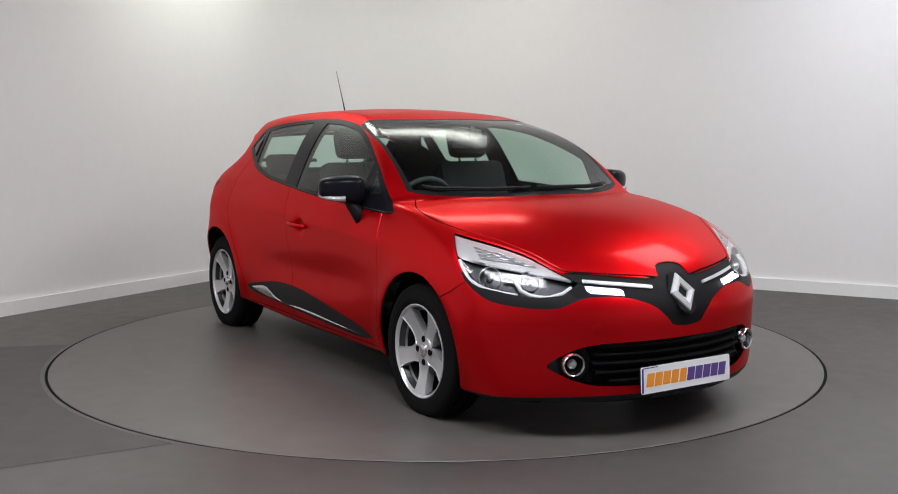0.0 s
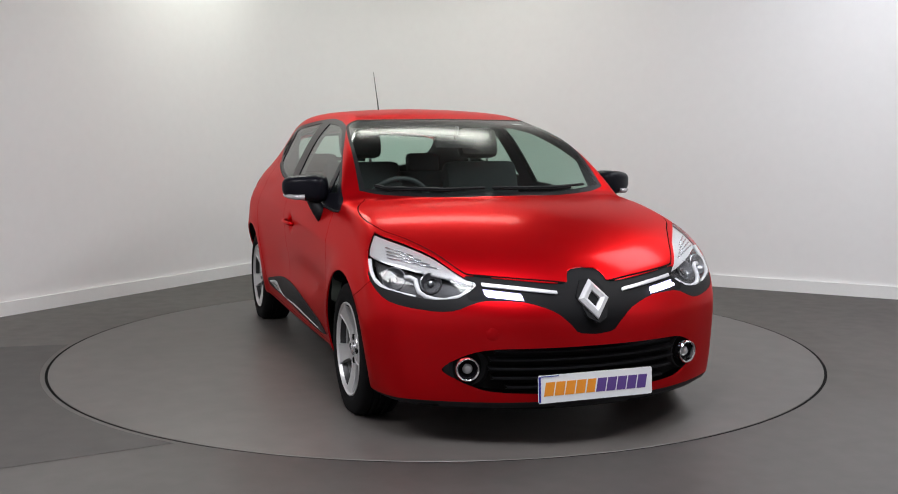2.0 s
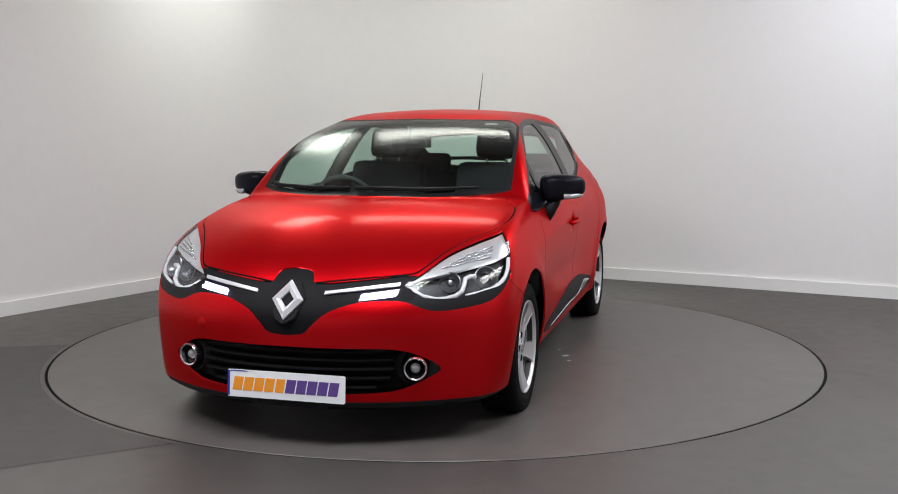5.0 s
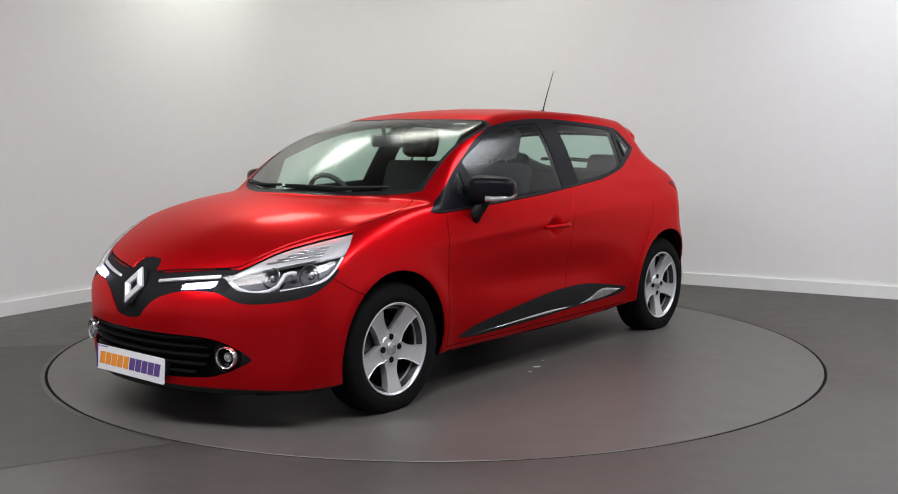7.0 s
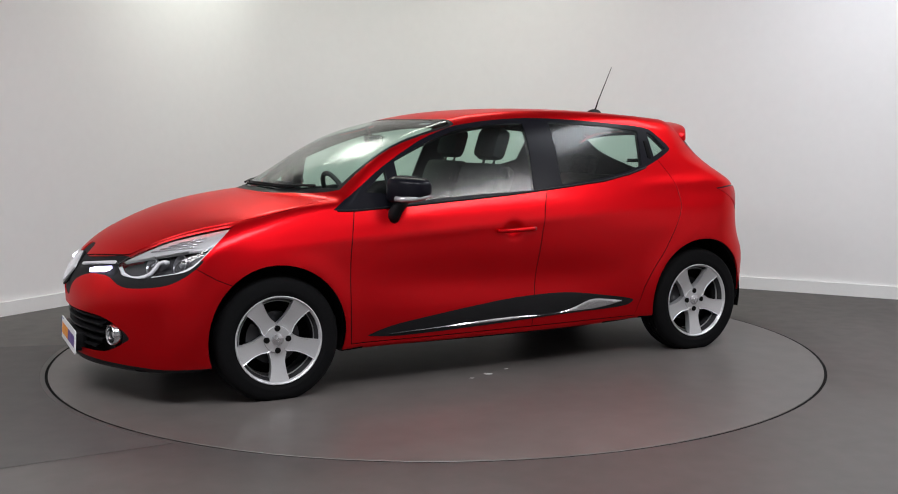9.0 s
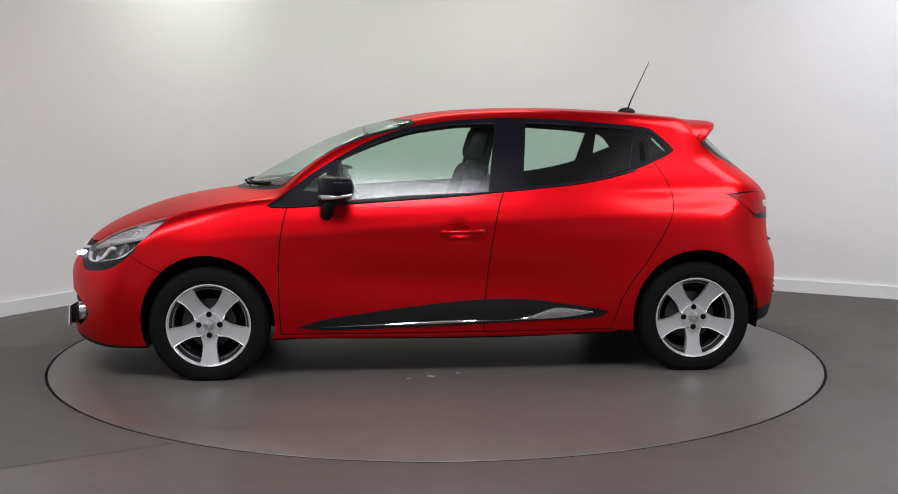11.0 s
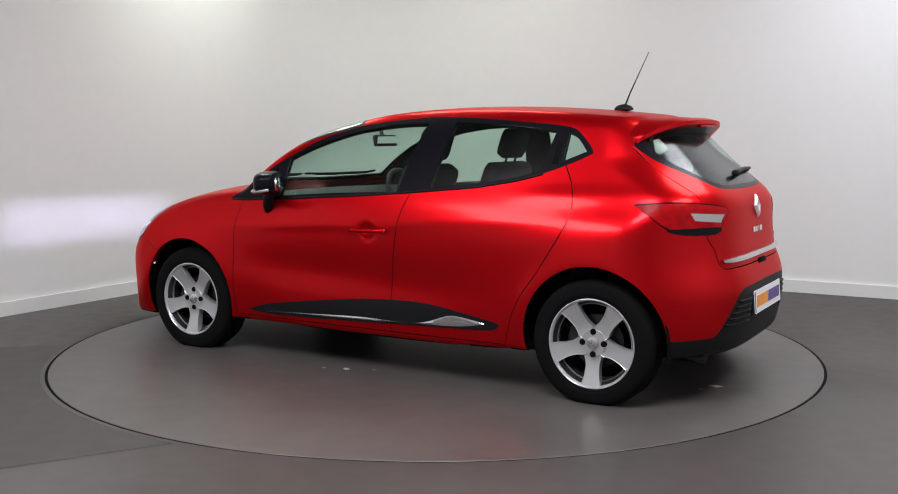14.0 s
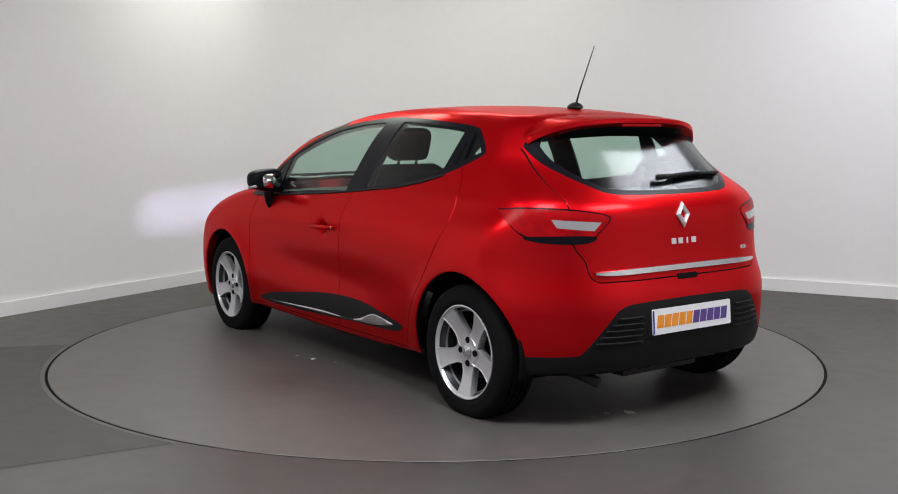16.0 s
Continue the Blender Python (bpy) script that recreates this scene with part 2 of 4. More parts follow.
    # ledge of the rear haunch, running back to the tail lamp
    return w + 0.007 * bell(z, 0.985 - 0.02 * (x + 1.2), 0.040) * (1 - step(x, -1.15, -0.75)) * step(x, -1.75, -1.5)


def form(x, y, z):
    """Below nought inside the car's body, above it outside."""
    y = np.abs(y)
    side = y - side_width(x, z)
    top_b = z - BONNET(x + BACK_BONNET(x) * y**2) + 0.06 * y**2
    top_s = z - SCREEN(x + BACK_SCREEN(x) * y**2) + 0.10 * y**2
    top = smin(top_b, top_s, 0.03)
    front = (x - NOSE(z) + 0.577 * y**2.2) * 0.9
    rear = (TAIL(z) + (0.64 + 0.9 * step(z, 0.98, 1.18)) * y**4 - x) * 0.9
    base = SILL(x) - z
    k = 0.035 + 0.025 * step(x, 1.0, 1.4) + 0.03 * (1 - step(x, -1.2, -0.6))
    f = smax(top, side, k)
    f = smax(f, front, 0.07)
    f = smax(f, rear, 0.07)
    return smax(f, base, 0.03)


def slope(p):
    """Unit outward normals of the form at points (n, 3)."""
    e = 1e-4
    g = np.stack([form(*(p + d).T) - form(*(p - d).T) for d in np.eye(3) * e], 1)
    return g / np.maximum(np.linalg.norm(g, axis=1, keepdims=True), 1e-12)


def settle(p, rounds=4):
    """Move points along the slope onto the form's skin."""
    for _ in range(rounds):
        e = 1e-4
        g = np.stack([form(*(p + d).T) - form(*(p - d).T) for d in np.eye(3) * e], 1) / (2 * e)
        p = p - g * (form(*p.T) / np.maximum((g * g).sum(1), 1e-9))[:, None]
    return p


def shoot(o, d, reach=2.6):
    """Where rays from inside leave the form."""
    lo = np.zeros(len(o))
    hi = np.full(len(o), reach)
    for t in np.linspace(0.05, reach, 120):
        out = form(*(o + d * t).T) > 0
        hi = np.where(out & (hi == reach), t, hi)
    lo = hi - reach / 119 * 1.05
    for _ in range(30):
        mid = (lo + hi) / 2
        out = form(*(o + d * mid[:, None]).T) > 0
        hi, lo = np.where(out, mid, hi), np.where(out, lo, mid)
    return o + d * hi[:, None]


def skin():
    """The left half of the body as one fine mesh of quads."""
    rows = np.radians(np.concatenate([np.linspace(-90, -40, 14)[:-1], np.linspace(-40, 60, 96)[:-1], np.linspace(60, 90, 28)]))
    cols = []
    for az in np.radians(np.linspace(180, 90, 56)[:-1]):
        cols.append((-1.15, az))
    for x in np.linspace(-1.15, 1.25, 190):
        cols.append((x, math.pi / 2))
    for az in np.radians(np.linspace(90, 0, 64)[1:]):
        cols.append((1.25, az))
    o, d = [], []
    for x, az in cols:
        for el in rows:
            o.append((x, 0, 0.62))
            d.append((math.cos(el) * math.cos(az), math.cos(el) * math.sin(az), math.sin(el)))
    p = shoot(np.array(o), np.array(d))
    nr = len(rows)
    bm = bmesh.new()
    vs = [bm.verts.new(q) for q in p]
    for i in range(len(cols) - 1):
        for j in range(nr - 1):
            a, b, c, e = vs[i * nr + j], vs[i * nr + j + 1], vs[(i + 1) * nr + j + 1], vs[(i + 1) * nr + j]
            bm.faces.new((a, b, c, e))
    bmesh.ops.remove_doubles(bm, verts=bm.verts, dist=2e-5)
    bm.normal_update()
    return bm


def smooth_outline(pts, n=6, closed=True):
    """A Catmull-Rom curve; a point given twice stays a corner."""
    out = []
    m = len(pts)
    for i in range(m if closed else m - 1):
        p0, p1, p2, p3 = (Vector(pts[(i + k) % m if closed else min(max(i + k, 0), m - 1)]) for k in (-1, 0, 1, 2))
        if (p1 - p2).length < 1e-9:
            continue
        for k in range(n):
            t = k / n
            out.append(0.5 * (2 * p1 + (p2 - p0) * t + (2 * p0 - 5 * p1 + 4 * p2 - p3) * t * t + (3 * p1 - p0 - 3 * p2 + p3) * t**3))
    if not closed:
        out.append(Vector(pts[-1]))
    return [(v.x, v.y) for v in out]


def inside(poly, x, y):
    hit = False
    j = len(poly) - 1
    for i in range(len(poly)):
        (x1, y1), (x2, y2) = poly[i], poly[j]
        if (y1 > y) != (y2 > y) and x < (x2 - x1) * (y - y1) / (y2 - y1) + x1:
            hit = not hit
        j = i
    return hit


SIDE = (Vector((1, 0, 0)), Vector((0, 0, 1)))
FRONT = (Vector((0, 1, 0)), Vector((0, 0, 1)))
PLANE = (Vector((1, 0, 0)), Vector((0, 1, 0)))
LAMP_F = (Vector((-0.7071, 0.7071, 0)), Vector((0, 0, 1)))
LAMP_R = (Vector((0.7071, 0.7071, 0)), Vector((0, 0, 1)))


BINS = {}


def carve(bm, tag, poly, view, value, test, only=None, reach=None, lean=None):
    """Cut an outline into the skin and mark the faces inside it."""
    a, b = view
    xs, ys = [p[0] for p in poly], [p[1] for p in poly]
    x0, x1, y0, y1 = min(xs) - 0.02, max(xs) + 0.02, min(ys) - 0.02, max(ys) + 0.02

    if reach is None:
        reach = (x0, x1) if a.x == 1 else (-2.3, 2.3)

    def flat(f):
        c = f.calc_center_bounds()
        return c.dot(a), c.dot(b), c
    cand = set()
    if not BINS:
        for f in bm.faces:
            BINS.setdefault(int(f.calc_center_bounds().x * 10 + 40), set()).add(f)
    pool = set()
    for k in range(int(reach[0] * 10 + 39), int(reach[1] * 10 + 42)):
        BINS[k] = {f for f in BINS.get(k, ()) if f.is_valid}
        pool |= BINS[k]
    for f in pool:
        u, v, c = flat(f)
        if x0 <= u <= x1 and y0 <= v <= y1 and test(c) and (lean is None or f.normal.y > lean - 0.1):
            cand.add(f)
    def span(f):
        us, ws = [v.co.dot(a) for v in f.verts], [v.co.dot(b) for v in f.verts]
        return min(us), max(us), min(ws), max(ws)
    spans = {f: span(f) for f in cand}
    n = len(poly)
    for i in range(n):
        p, q = poly[i], poly[(i + 1) % n]
        lo_x, hi_x, lo_y, hi_y = min(p[0], q[0]), max(p[0], q[0]), min(p[1], q[1]), max(p[1], q[1])
        d = Vector((q[0] - p[0], q[1] - p[1]))
        if d.length < 1e-7:
            continue
        d.normalize()
        side = a * (-d.y) + b * d.x
        co = a * p[0] + b * p[1]
        hit = []
        for f, (u0, u1, w0, w1) in spans.items():
            if u1 < lo_x or u0 > hi_x or w1 < lo_y or w0 > hi_y:
                continue
            ds = [(v.co - co).dot(side) for v in f.verts]
            if min(ds) < -1e-6 and max(ds) > 1e-6:
                hit.append(f)
        if not hit:
            continue
        geom = set(hit)
        for f in hit:
            del spans[f]
            geom.update(f.edges)
            geom.update(f.verts)
        r = bmesh.ops.bisect_plane(bm, geom=list(geom), dist=1e-7, plane_co=co, plane_no=side)
        for g in hit + [g for g in r["geom"] if isinstance(g, bmesh.types.BMFace)]:
            if g.is_valid and g not in spans:
                spans[g] = span(g)
                BINS.setdefault(int(g.calc_center_bounds().x * 10 + 40), set()).add(g)
    cand = [f for f in spans if f.is_valid]
    for f in cand:
        u, v, c = flat(f)
        if test(c) and (only is None or f[tag] in only):
            m = f.calc_center_median()
            if lean is not None:
                f.normal_update()
                if f.normal.y < lean:
                    continue
            if inside(poly, m.dot(a), m.dot(b)):
                f[tag] = value


def ribbon(pts, w):
    """The outline of a line of width w."""
    left, right = [], []
    for i, p in enumerate(pts):
        a, b = pts[max(i - 1, 0)], pts[min(i + 1, len(pts) - 1)]
        d = Vector((b[0] - a[0], b[1] - a[1])).normalized()
        left.append((p[0] - d.y * w / 2, p[1] + d.x * w / 2))
        right.append((p[0] + d.y * w / 2, p[1] - d.x * w / 2))
    return left + right[::-1]


def take(bm, tag, values, mirror=1, both=False, push=0.0):
    """Vertices, faces and normals of the marked faces; push moves them out along the slope."""
    idx, co, fs = {}, [], []
    for f in bm.faces:
        if f[tag] in values:
            row = []
            for v in f.verts:
                if v.index not in idx:
                    idx[v.index] = len(co)
                    co.append(v.co[:])
                row.append(idx[v.index])
            fs.append(row)
    p = np.array(co)
    p = settle(p, 2)
    p[:, 1] = np.where(np.abs(p[:, 1]) < 2e-4, 0, p[:, 1])
    nr = slope(p)
    p = p + nr * push
    flip = np.array([1, -1, 1])
    if both:
        k = len(p)
        on = p[:, 1] == 0
        second = {i: (i if on[i] else None) for i in range(k)}
        extra = []
        for i in range(k):
            if second[i] is None:
                second[i] = k + len(extra)
                extra.append(i)
        fs = fs + [[second[i] for i in f][::-1] for f in fs]
        p = np.concatenate([p, p[extra] * flip])
        nr = np.concatenate([nr, nr[extra] * flip])
    elif mirror < 0:
        p, nr = p * flip, nr * flip
        fs = [f[::-1] for f in fs]
    return p, fs, nr


def shell(name, data, mat, parent, label="", thick=0.0):
    """A panel of the body as a mesh; thick closes it inwards with a turned edge."""
    p, fs, nr = data
    me = bpy.data.meshes.new(name)
    n = len(p)
    allf = [list(f) for f in fs]
    normals = nr
    pts = p
    if thick:
        count = {}
        for f in fs:
            for i in range(len(f)):
                e = (f[i], f[(i + 1) % len(f)])
                count[e] = count.get(e, 0) + 1
        rim = [e for e in count if (e[1], e[0]) not in count]
        inner = {}
        add, addn = [], []
        for e in rim:
            for i in e:
                if i not in inner:
                    inner[i] = n + len(add)
                    add.append(p[i] - nr[i] * thick)
                    addn.append(nr[i])
        for i, j in rim:
            allf.append([j, i, inner[i], inner[j]])
        pts = np.concatenate([p, np.array(add)]) if add else p
        normals = np.concatenate([nr, np.array(addn)]) if add else nr
    me.from_pydata(pts.tolist(), [], allf)
    for q in me.polygons:
        q.use_smooth = True
    me.validate()
    me.normals_split_custom_set_from_vertices([tuple(v) for v in normals])
    me.materials.append(mat)
    ob = new(name, me)
    ob.parent = parent
    return tagged(ob, label)


# ---- outlines of the panels, along and up from the middle of the wheelbase ----
WINDOWS = [(0.972, 0.905), (0.972, 0.905), (0.868, 0.898), (0.52, 0.918), (0.22, 0.937), (-0.023, 0.953), (-0.358, 0.982), (-0.67, 1.012), (-0.878, 1.05),
           (-1.0, 1.085), (-1.12, 1.13), (-1.215, 1.175), (-1.225, 1.20), (-1.156, 1.271), (-1.08, 1.313), (-0.835, 1.338), (-0.537, 1.36), (-0.283, 1.366),
           (-0.05, 1.352), (0.1, 1.334), (0.225, 1.312), (0.405, 1.252), (0.562, 1.174), (0.720, 1.080), (0.872, 0.970)]
FRONT_PANE = [(0.60, 0.930), (0.60, 0.930), (0.22, 0.957), (-0.19, 0.974), (-0.19, 0.974), (-0.25, 1.338), (-0.25, 1.338), (-0.05, 1.330), (0.1, 1.311), (0.225, 1.288),
              (0.405, 1.228), (0.565, 1.158), (0.60, 1.138), (0.60, 1.138)]
SMALL_PANE = [(0.66, 0.975), (0.66, 0.975), (0.79, 0.985), (0.79, 0.985), (0.715, 1.050), (0.66, 1.092), (0.66, 1.092)]
REAR_PANE = [(-0.375, 1.0), (-0.375, 1.0), (-0.67, 1.03), (-0.86, 1.065), (-0.975, 1.098), (-0.975, 1.098), (-1.02, 1.293), (-1.02, 1.293), (-0.835, 1.316), (-0.537, 1.338),
             (-0.42, 1.342), (-0.42, 1.342)]
QUARTER_PANE = [(-1.085, 1.145), (-1.085, 1.145), (-1.19, 1.19), (-1.19, 1.20), (-1.13, 1.268), (-1.085, 1.288), (-1.085, 1.288)]
SCREEN_EDGE = [(1.20, -0.1), (1.20, -0.1), (1.175, 0.2), (1.10, 0.38), (0.98, 0.56), (0.890, 0.672), (0.890, 0.672), (0.55, 0.634), (0.30, 0.588), (0.20, 0.562), (0.185, 0.53), (0.25, 0.36), (0.30, 0.15), (0.30, -0.1), (0.30, -0.1)]
SCREEN_PANE = [(1.160, -0.1), (1.160, -0.1), (1.135, 0.2), (1.06, 0.38), (0.945, 0.56), (0.895, 0.645), (0.895, 0.645), (0.55, 0.619), (0.30, 0.574), (0.225, 0.552), (0.210, 0.52), (0.27, 0.36), (0.32, 0.15), (0.32, -0.1), (0.32, -0.1)]
REAR_EDGE = [(-0.1, 1.005), (-0.1, 1.005), (0.33, 1.012), (0.45, 1.050), (0.535, 1.12), (0.565, 1.19), (0.566, 1.228), (0.566, 1.228), (0.50, 1.285), (0.50, 1.285), (-0.1, 1.36), (-0.1, 1.36)]
REAR_WINDOW = [(-0.1, 1.025), (-0.1, 1.025), (0.31, 1.032), (0.42, 1.066), (0.49, 1.125), (0.515, 1.19), (0.51, 1.26), (0.48, 1.285), (-0.1, 1.305), (-0.1, 1.305)]
LAMP = [(-0.495, 0.850), (-0.495, 0.850), (-0.655, 0.817), (-0.815, 0.774), (-0.95, 0.714), (-1.057, 0.664), (-1.057, 0.664), (-1.01, 0.625), (-0.98, 0.613), (-0.865, 0.608), (-0.725, 0.630), (-0.612, 0.658), (-0.532, 0.758)]
LAMP_SKIRT = [(-0.56, 0.70), (-0.60, 0.647), (-0.70, 0.588), (-0.86, 0.563), (-0.98, 0.563), (-1.07, 0.598), (-1.13, 0.613), (-1.13, 0.66), (-1.04, 0.67), (-0.98, 0.63), (-0.80, 0.63), (-0.64, 0.67)]
UPPER_GRILLE = [(-0.1, 0.727), (-0.1, 0.727), (0.05, 0.722), (0.085, 0.695), (0.11, 0.670), (0.28, 0.683), (0.45, 0.698), (0.50, 0.690), (0.50, 0.612), (0.44, 0.606), (0.30, 0.602), (0.18, 0.564), (0.112, 0.508), (0.065, 0.471), (-0.1, 0.462), (-0.1, 0.462)]
LOWER_GRILLE = [(-0.1, 0.420), (-0.1, 0.420), (0.30, 0.417), (0.45, 0.408), (0.54, 0.375), (0.605, 0.325), (0.575, 0.295), (0.49, 0.252), (0.36, 0.229), (-0.1, 0.220), (-0.1, 0.220)]
TAIL_LAMP = [(-0.499, 0.955), (-0.499, 0.955), (-0.631, 0.967), (-0.811, 0.96), (-0.99, 0.927), (-0.945, 0.853), (-0.887, 0.813), (-0.709, 0.821), (-0.603, 0.853)]
TAIL_CLEAR = [(-0.742, 0.915), (-0.742, 0.915), (-0.952, 0.901), (-0.952, 0.901), (-0.923, 0.865), (-0.923, 0.865), (-0.766, 0.880), (-0.766, 0.880)]
TAIL_BASE = [(-0.62, 0.838), (-0.75, 0.845), (-0.93, 0.842), (-0.887, 0.811), (-0.706, 0.815)]
DIFFUSER = [(-0.1, 0.555), (-0.1, 0.555), (0.30, 0.550), (0.415, 0.535), (0.47, 0.49), (0.58, 0.355), (0.60, 0.338), (0.64, 0.332), (0.90, 0.325), (0.90, 0.325), (0.95, 0.05), (0.95, 0.05), (-0.1, 0.05), (-0.1, 0.05)]
LAMP_TOP = [(-0.480, 0.850), (-0.480, 0.850), (-0.65, 0.815), (-0.81, 0.773), (-0.95, 0.715), (-1.06, 0.667), (-1.06, 0.667), (-1.0, 0.684), (-0.817, 0.717), (-0.663, 0.745), (-0.514, 0.768), (-0.514, 0.768)]
DAY_LIGHT = [(0.300, 0.632), (0.300, 0.632), (0.440, 0.648), (0.440, 0.648), (0.428, 0.620), (0.428, 0.620), (0.292, 0.606), (0.292, 0.606)]
BAND_STRIP = [(0.150, 0.640), (0.150, 0.640), (0.30, 0.658), (0.438, 0.672), (0.438, 0.672), (0.438, 0.661), (0.438, 0.661), (0.30, 0.647), (0.150, 0.630), (0.150, 0.630)]
SIDE_TRIM = [(0.81, 0.272), (0.81, 0.272), (0.676, 0.313), (0.44, 0.347), (0.243, 0.372), (0.0, 0.398), (-0.2, 0.408), (-0.40, 0.405), (-0.604, 0.378), (-0.80, 0.345), (-0.82, 0.325), (-0.73, 0.300), (-0.315, 0.285), (0.1, 0.268), (0.45, 0.258), (0.68, 0.258)]
BONNET_EDGE = [(0.95, 0.66), (1.10, 0.735), (1.29, 0.754), (1.46, 0.722), (1.585, 0.652), (1.73, 0.575), (1.86, 0.508), (1.91, 0.455), (1.988, 0.279), (2.042, 0.08), (2.05, -0.05)]
DOOR_A = [(0.863, 0.905), (0.89, 0.78), (0.905, 0.65), (0.908, 0.40), (0.90, 0.235)]
DOOR_B = [(-0.275, 0.98), (-0.231, 0.851), (-0.191, 0.601), (-0.171, 0.402), (-0.165, 0.235)]
DOOR_C = [(-1.105, 1.128), (-1.159, 1.036), (-1.186, 0.933), (-1.164, 0.829), (-1.043, 0.621), (-0.955, 0.50), (-0.90, 0.40)]
GATE_EDGE = [(0.560, 1.30), (0.580, 1.26), (0.578, 1.18), (0.605, 1.05), (0.600, 0.974), (0.598, 0.81), (0.555, 0.736), (0.525, 0.655), (0.40, 0.645), (-0.05, 0.645)]


(PAINT, FRAME, PANE_F, PANE_S, PANE_R, PANE_Q, EDGE_S, PANE_W, EDGE_R, PANE_B, HEAD, SKIRT, GRILLE_U, GRILLE_L, TAILL, TRIM, GONE, UNDER, GAP, HOOD,
 DOOR_F, DOOR_R, GATE, BUMP_F, BUMP_R, DIFF, TAILC, TAILB, ROOF, LIP, HEADT, DAY, STRIP, TAILR, WING) = range(35)


DAY_CELLS = [(0.316 + 0.034 * k, 0.6215 + 0.0035 * k) for k in range(4)]


def circle(cx, cy, r, n=48):
    return [(cx + r * math.cos(2 * math.pi * k / n), cy + r * math.sin(2 * math.pi * k / n)) for k in range(n)]


def cut_body():
    bm = skin()
    tag = bm.faces.layers.int.new("panel")
    on_side = lambda c: c.y > 0.35
    ahead = lambda c: c.x > 1.45
    behind = lambda c: c.x < -1.2
    far_back = lambda c: c.x < -1.40
    front_corner = lambda c: c.x > 1.2 and c.y > 0.25
    rear_corner = lambda c: c.x < -1.15 and c.y > 0.2
    a, b, c_ = (smooth_outline(q, 5, False) for q in (DOOR_A, DOOR_B, DOOR_C))
    carve(bm, tag, a + b[::-1] + [(-0.25, 1.0), (0.8, 1.0)], SIDE, DOOR_F, on_side)
    carve(bm, tag, b + [(-0.85, 0.235), (-0.90, 0.40)] + c_[::-1] + [(-0.9, 1.15), (-0.3, 1.05)], SIDE, DOOR_R, on_side)
    hood = smooth_outline(BONNET_EDGE, 6, False)
    carve(bm, tag, hood + [(0.9, -0.05), (0.9, 0.7)], PLANE, HOOD, lambda c: c.x > 0.85 and c.z > 0.6)
    gate = smooth_outline(GATE_EDGE, 6, False)
    carve(bm, tag, gate + [(-0.05, 1.30)], FRONT, GATE, far_back, reach=(-2.2, -1.1))
    carve(bm, tag, [(1.50, 0.05), (1.50, 0.575), (1.57, 0.605), (1.645, 0.65), (1.72, 0.69), (2.3, 0.69), (2.3, 0.05)], SIDE, BUMP_F, ahead, (PAINT,))
    carve(bm, tag, [(-1.55, 0.05), (-1.60, 0.50), (-1.62, 0.66), (-1.66, 0.70), (-2.2, 0.70), (-2.2, 0.05)], SIDE, BUMP_R, behind, (PAINT,))
    # shut lines
    for line in (a, b, c_):
        carve(bm, tag, ribbon(line, 0.006), SIDE, GAP, on_side)
    carve(bm, tag, ribbon([(0.90, 0.237), (0.4, 0.232), (-0.3, 0.232), (-0.85, 0.237), (-0.90, 0.40)], 0.006), SIDE, GAP, on_side)
    carve(bm, tag, ribbon(hood, 0.007), PLANE, GAP, lambda c: c.x > 0.95 and c.z > 0.6)
    carve(bm, tag, ribbon(gate, 0.006), FRONT, GAP, far_back, reach=(-2.2, -1.1))
    carve(bm, tag, ribbon([(1.66, 0.66), (1.57, 0.605), (1.48, 0.565)], 0.004), SIDE, GAP, lambda c: c.x > 1.4 and c.y > 0.5)
    # glass and its black surround
    side_up = lambda c: c.y > 0.4 and c.z > 0.85
    carve(bm, tag, smooth_outline(WINDOWS, 3), SIDE, FRAME, side_up, lean=0.5)
    for q, v in ((FRONT_PANE, PANE_F), (SMALL_PANE, PANE_S), (REAR_PANE, PANE_R), (QUARTER_PANE, PANE_Q)):
        carve(bm, tag, smooth_outline(q, 3), SIDE, v, side_up, (FRAME,))
    screen = lambda c: 0.1 < c.x < 1.35 and c.z > 0.93
    carve(bm, tag, smooth_outline(SCREEN_EDGE, 3), PLANE, EDGE_S, screen, (PAINT, HOOD, GAP))
    carve(bm, tag, smooth_outline(SCREEN_PANE, 3), PLANE, PANE_W, screen, (EDGE_S,))
    carve(bm, tag, smooth_outline(REAR_EDGE, 3), FRONT, EDGE_R, far_back, (PAINT, GATE, GAP), reach=(-2.2, -1.1))
    carve(bm, tag, smooth_outline(REAR_WINDOW, 3), FRONT, PANE_B, behind, (EDGE_R,), reach=(-2.2, -1.1))
    # grilles and lamps
    carve(bm, tag, smooth_outline(UPPER_GRILLE, 3), FRONT, GRILLE_U, ahead, (PAINT, BUMP_F, HOOD, GAP), reach=(1.2, 2.3))
    carve(bm, tag, smooth_outline(LAMP_SKIRT, 3), LAMP_F, SKIRT, front_corner, (PAINT, BUMP_F, GAP, HOOD), reach=(1.2, 2.3))
    carve(bm, tag, smooth_outline(LAMP, 3), LAMP_F, HEAD, front_corner, reach=(1.2, 2.3))
    carve(bm, tag, smooth_outline(LAMP_TOP, 3), LAMP_F, HEADT, front_corner, (HEAD,), reach=(1.2, 2.3))
    carve(bm, tag, smooth_outline(DAY_LIGHT, 3), FRONT, DAY, ahead, (GRILLE_U, SKIRT), reach=(1.2, 2.3))
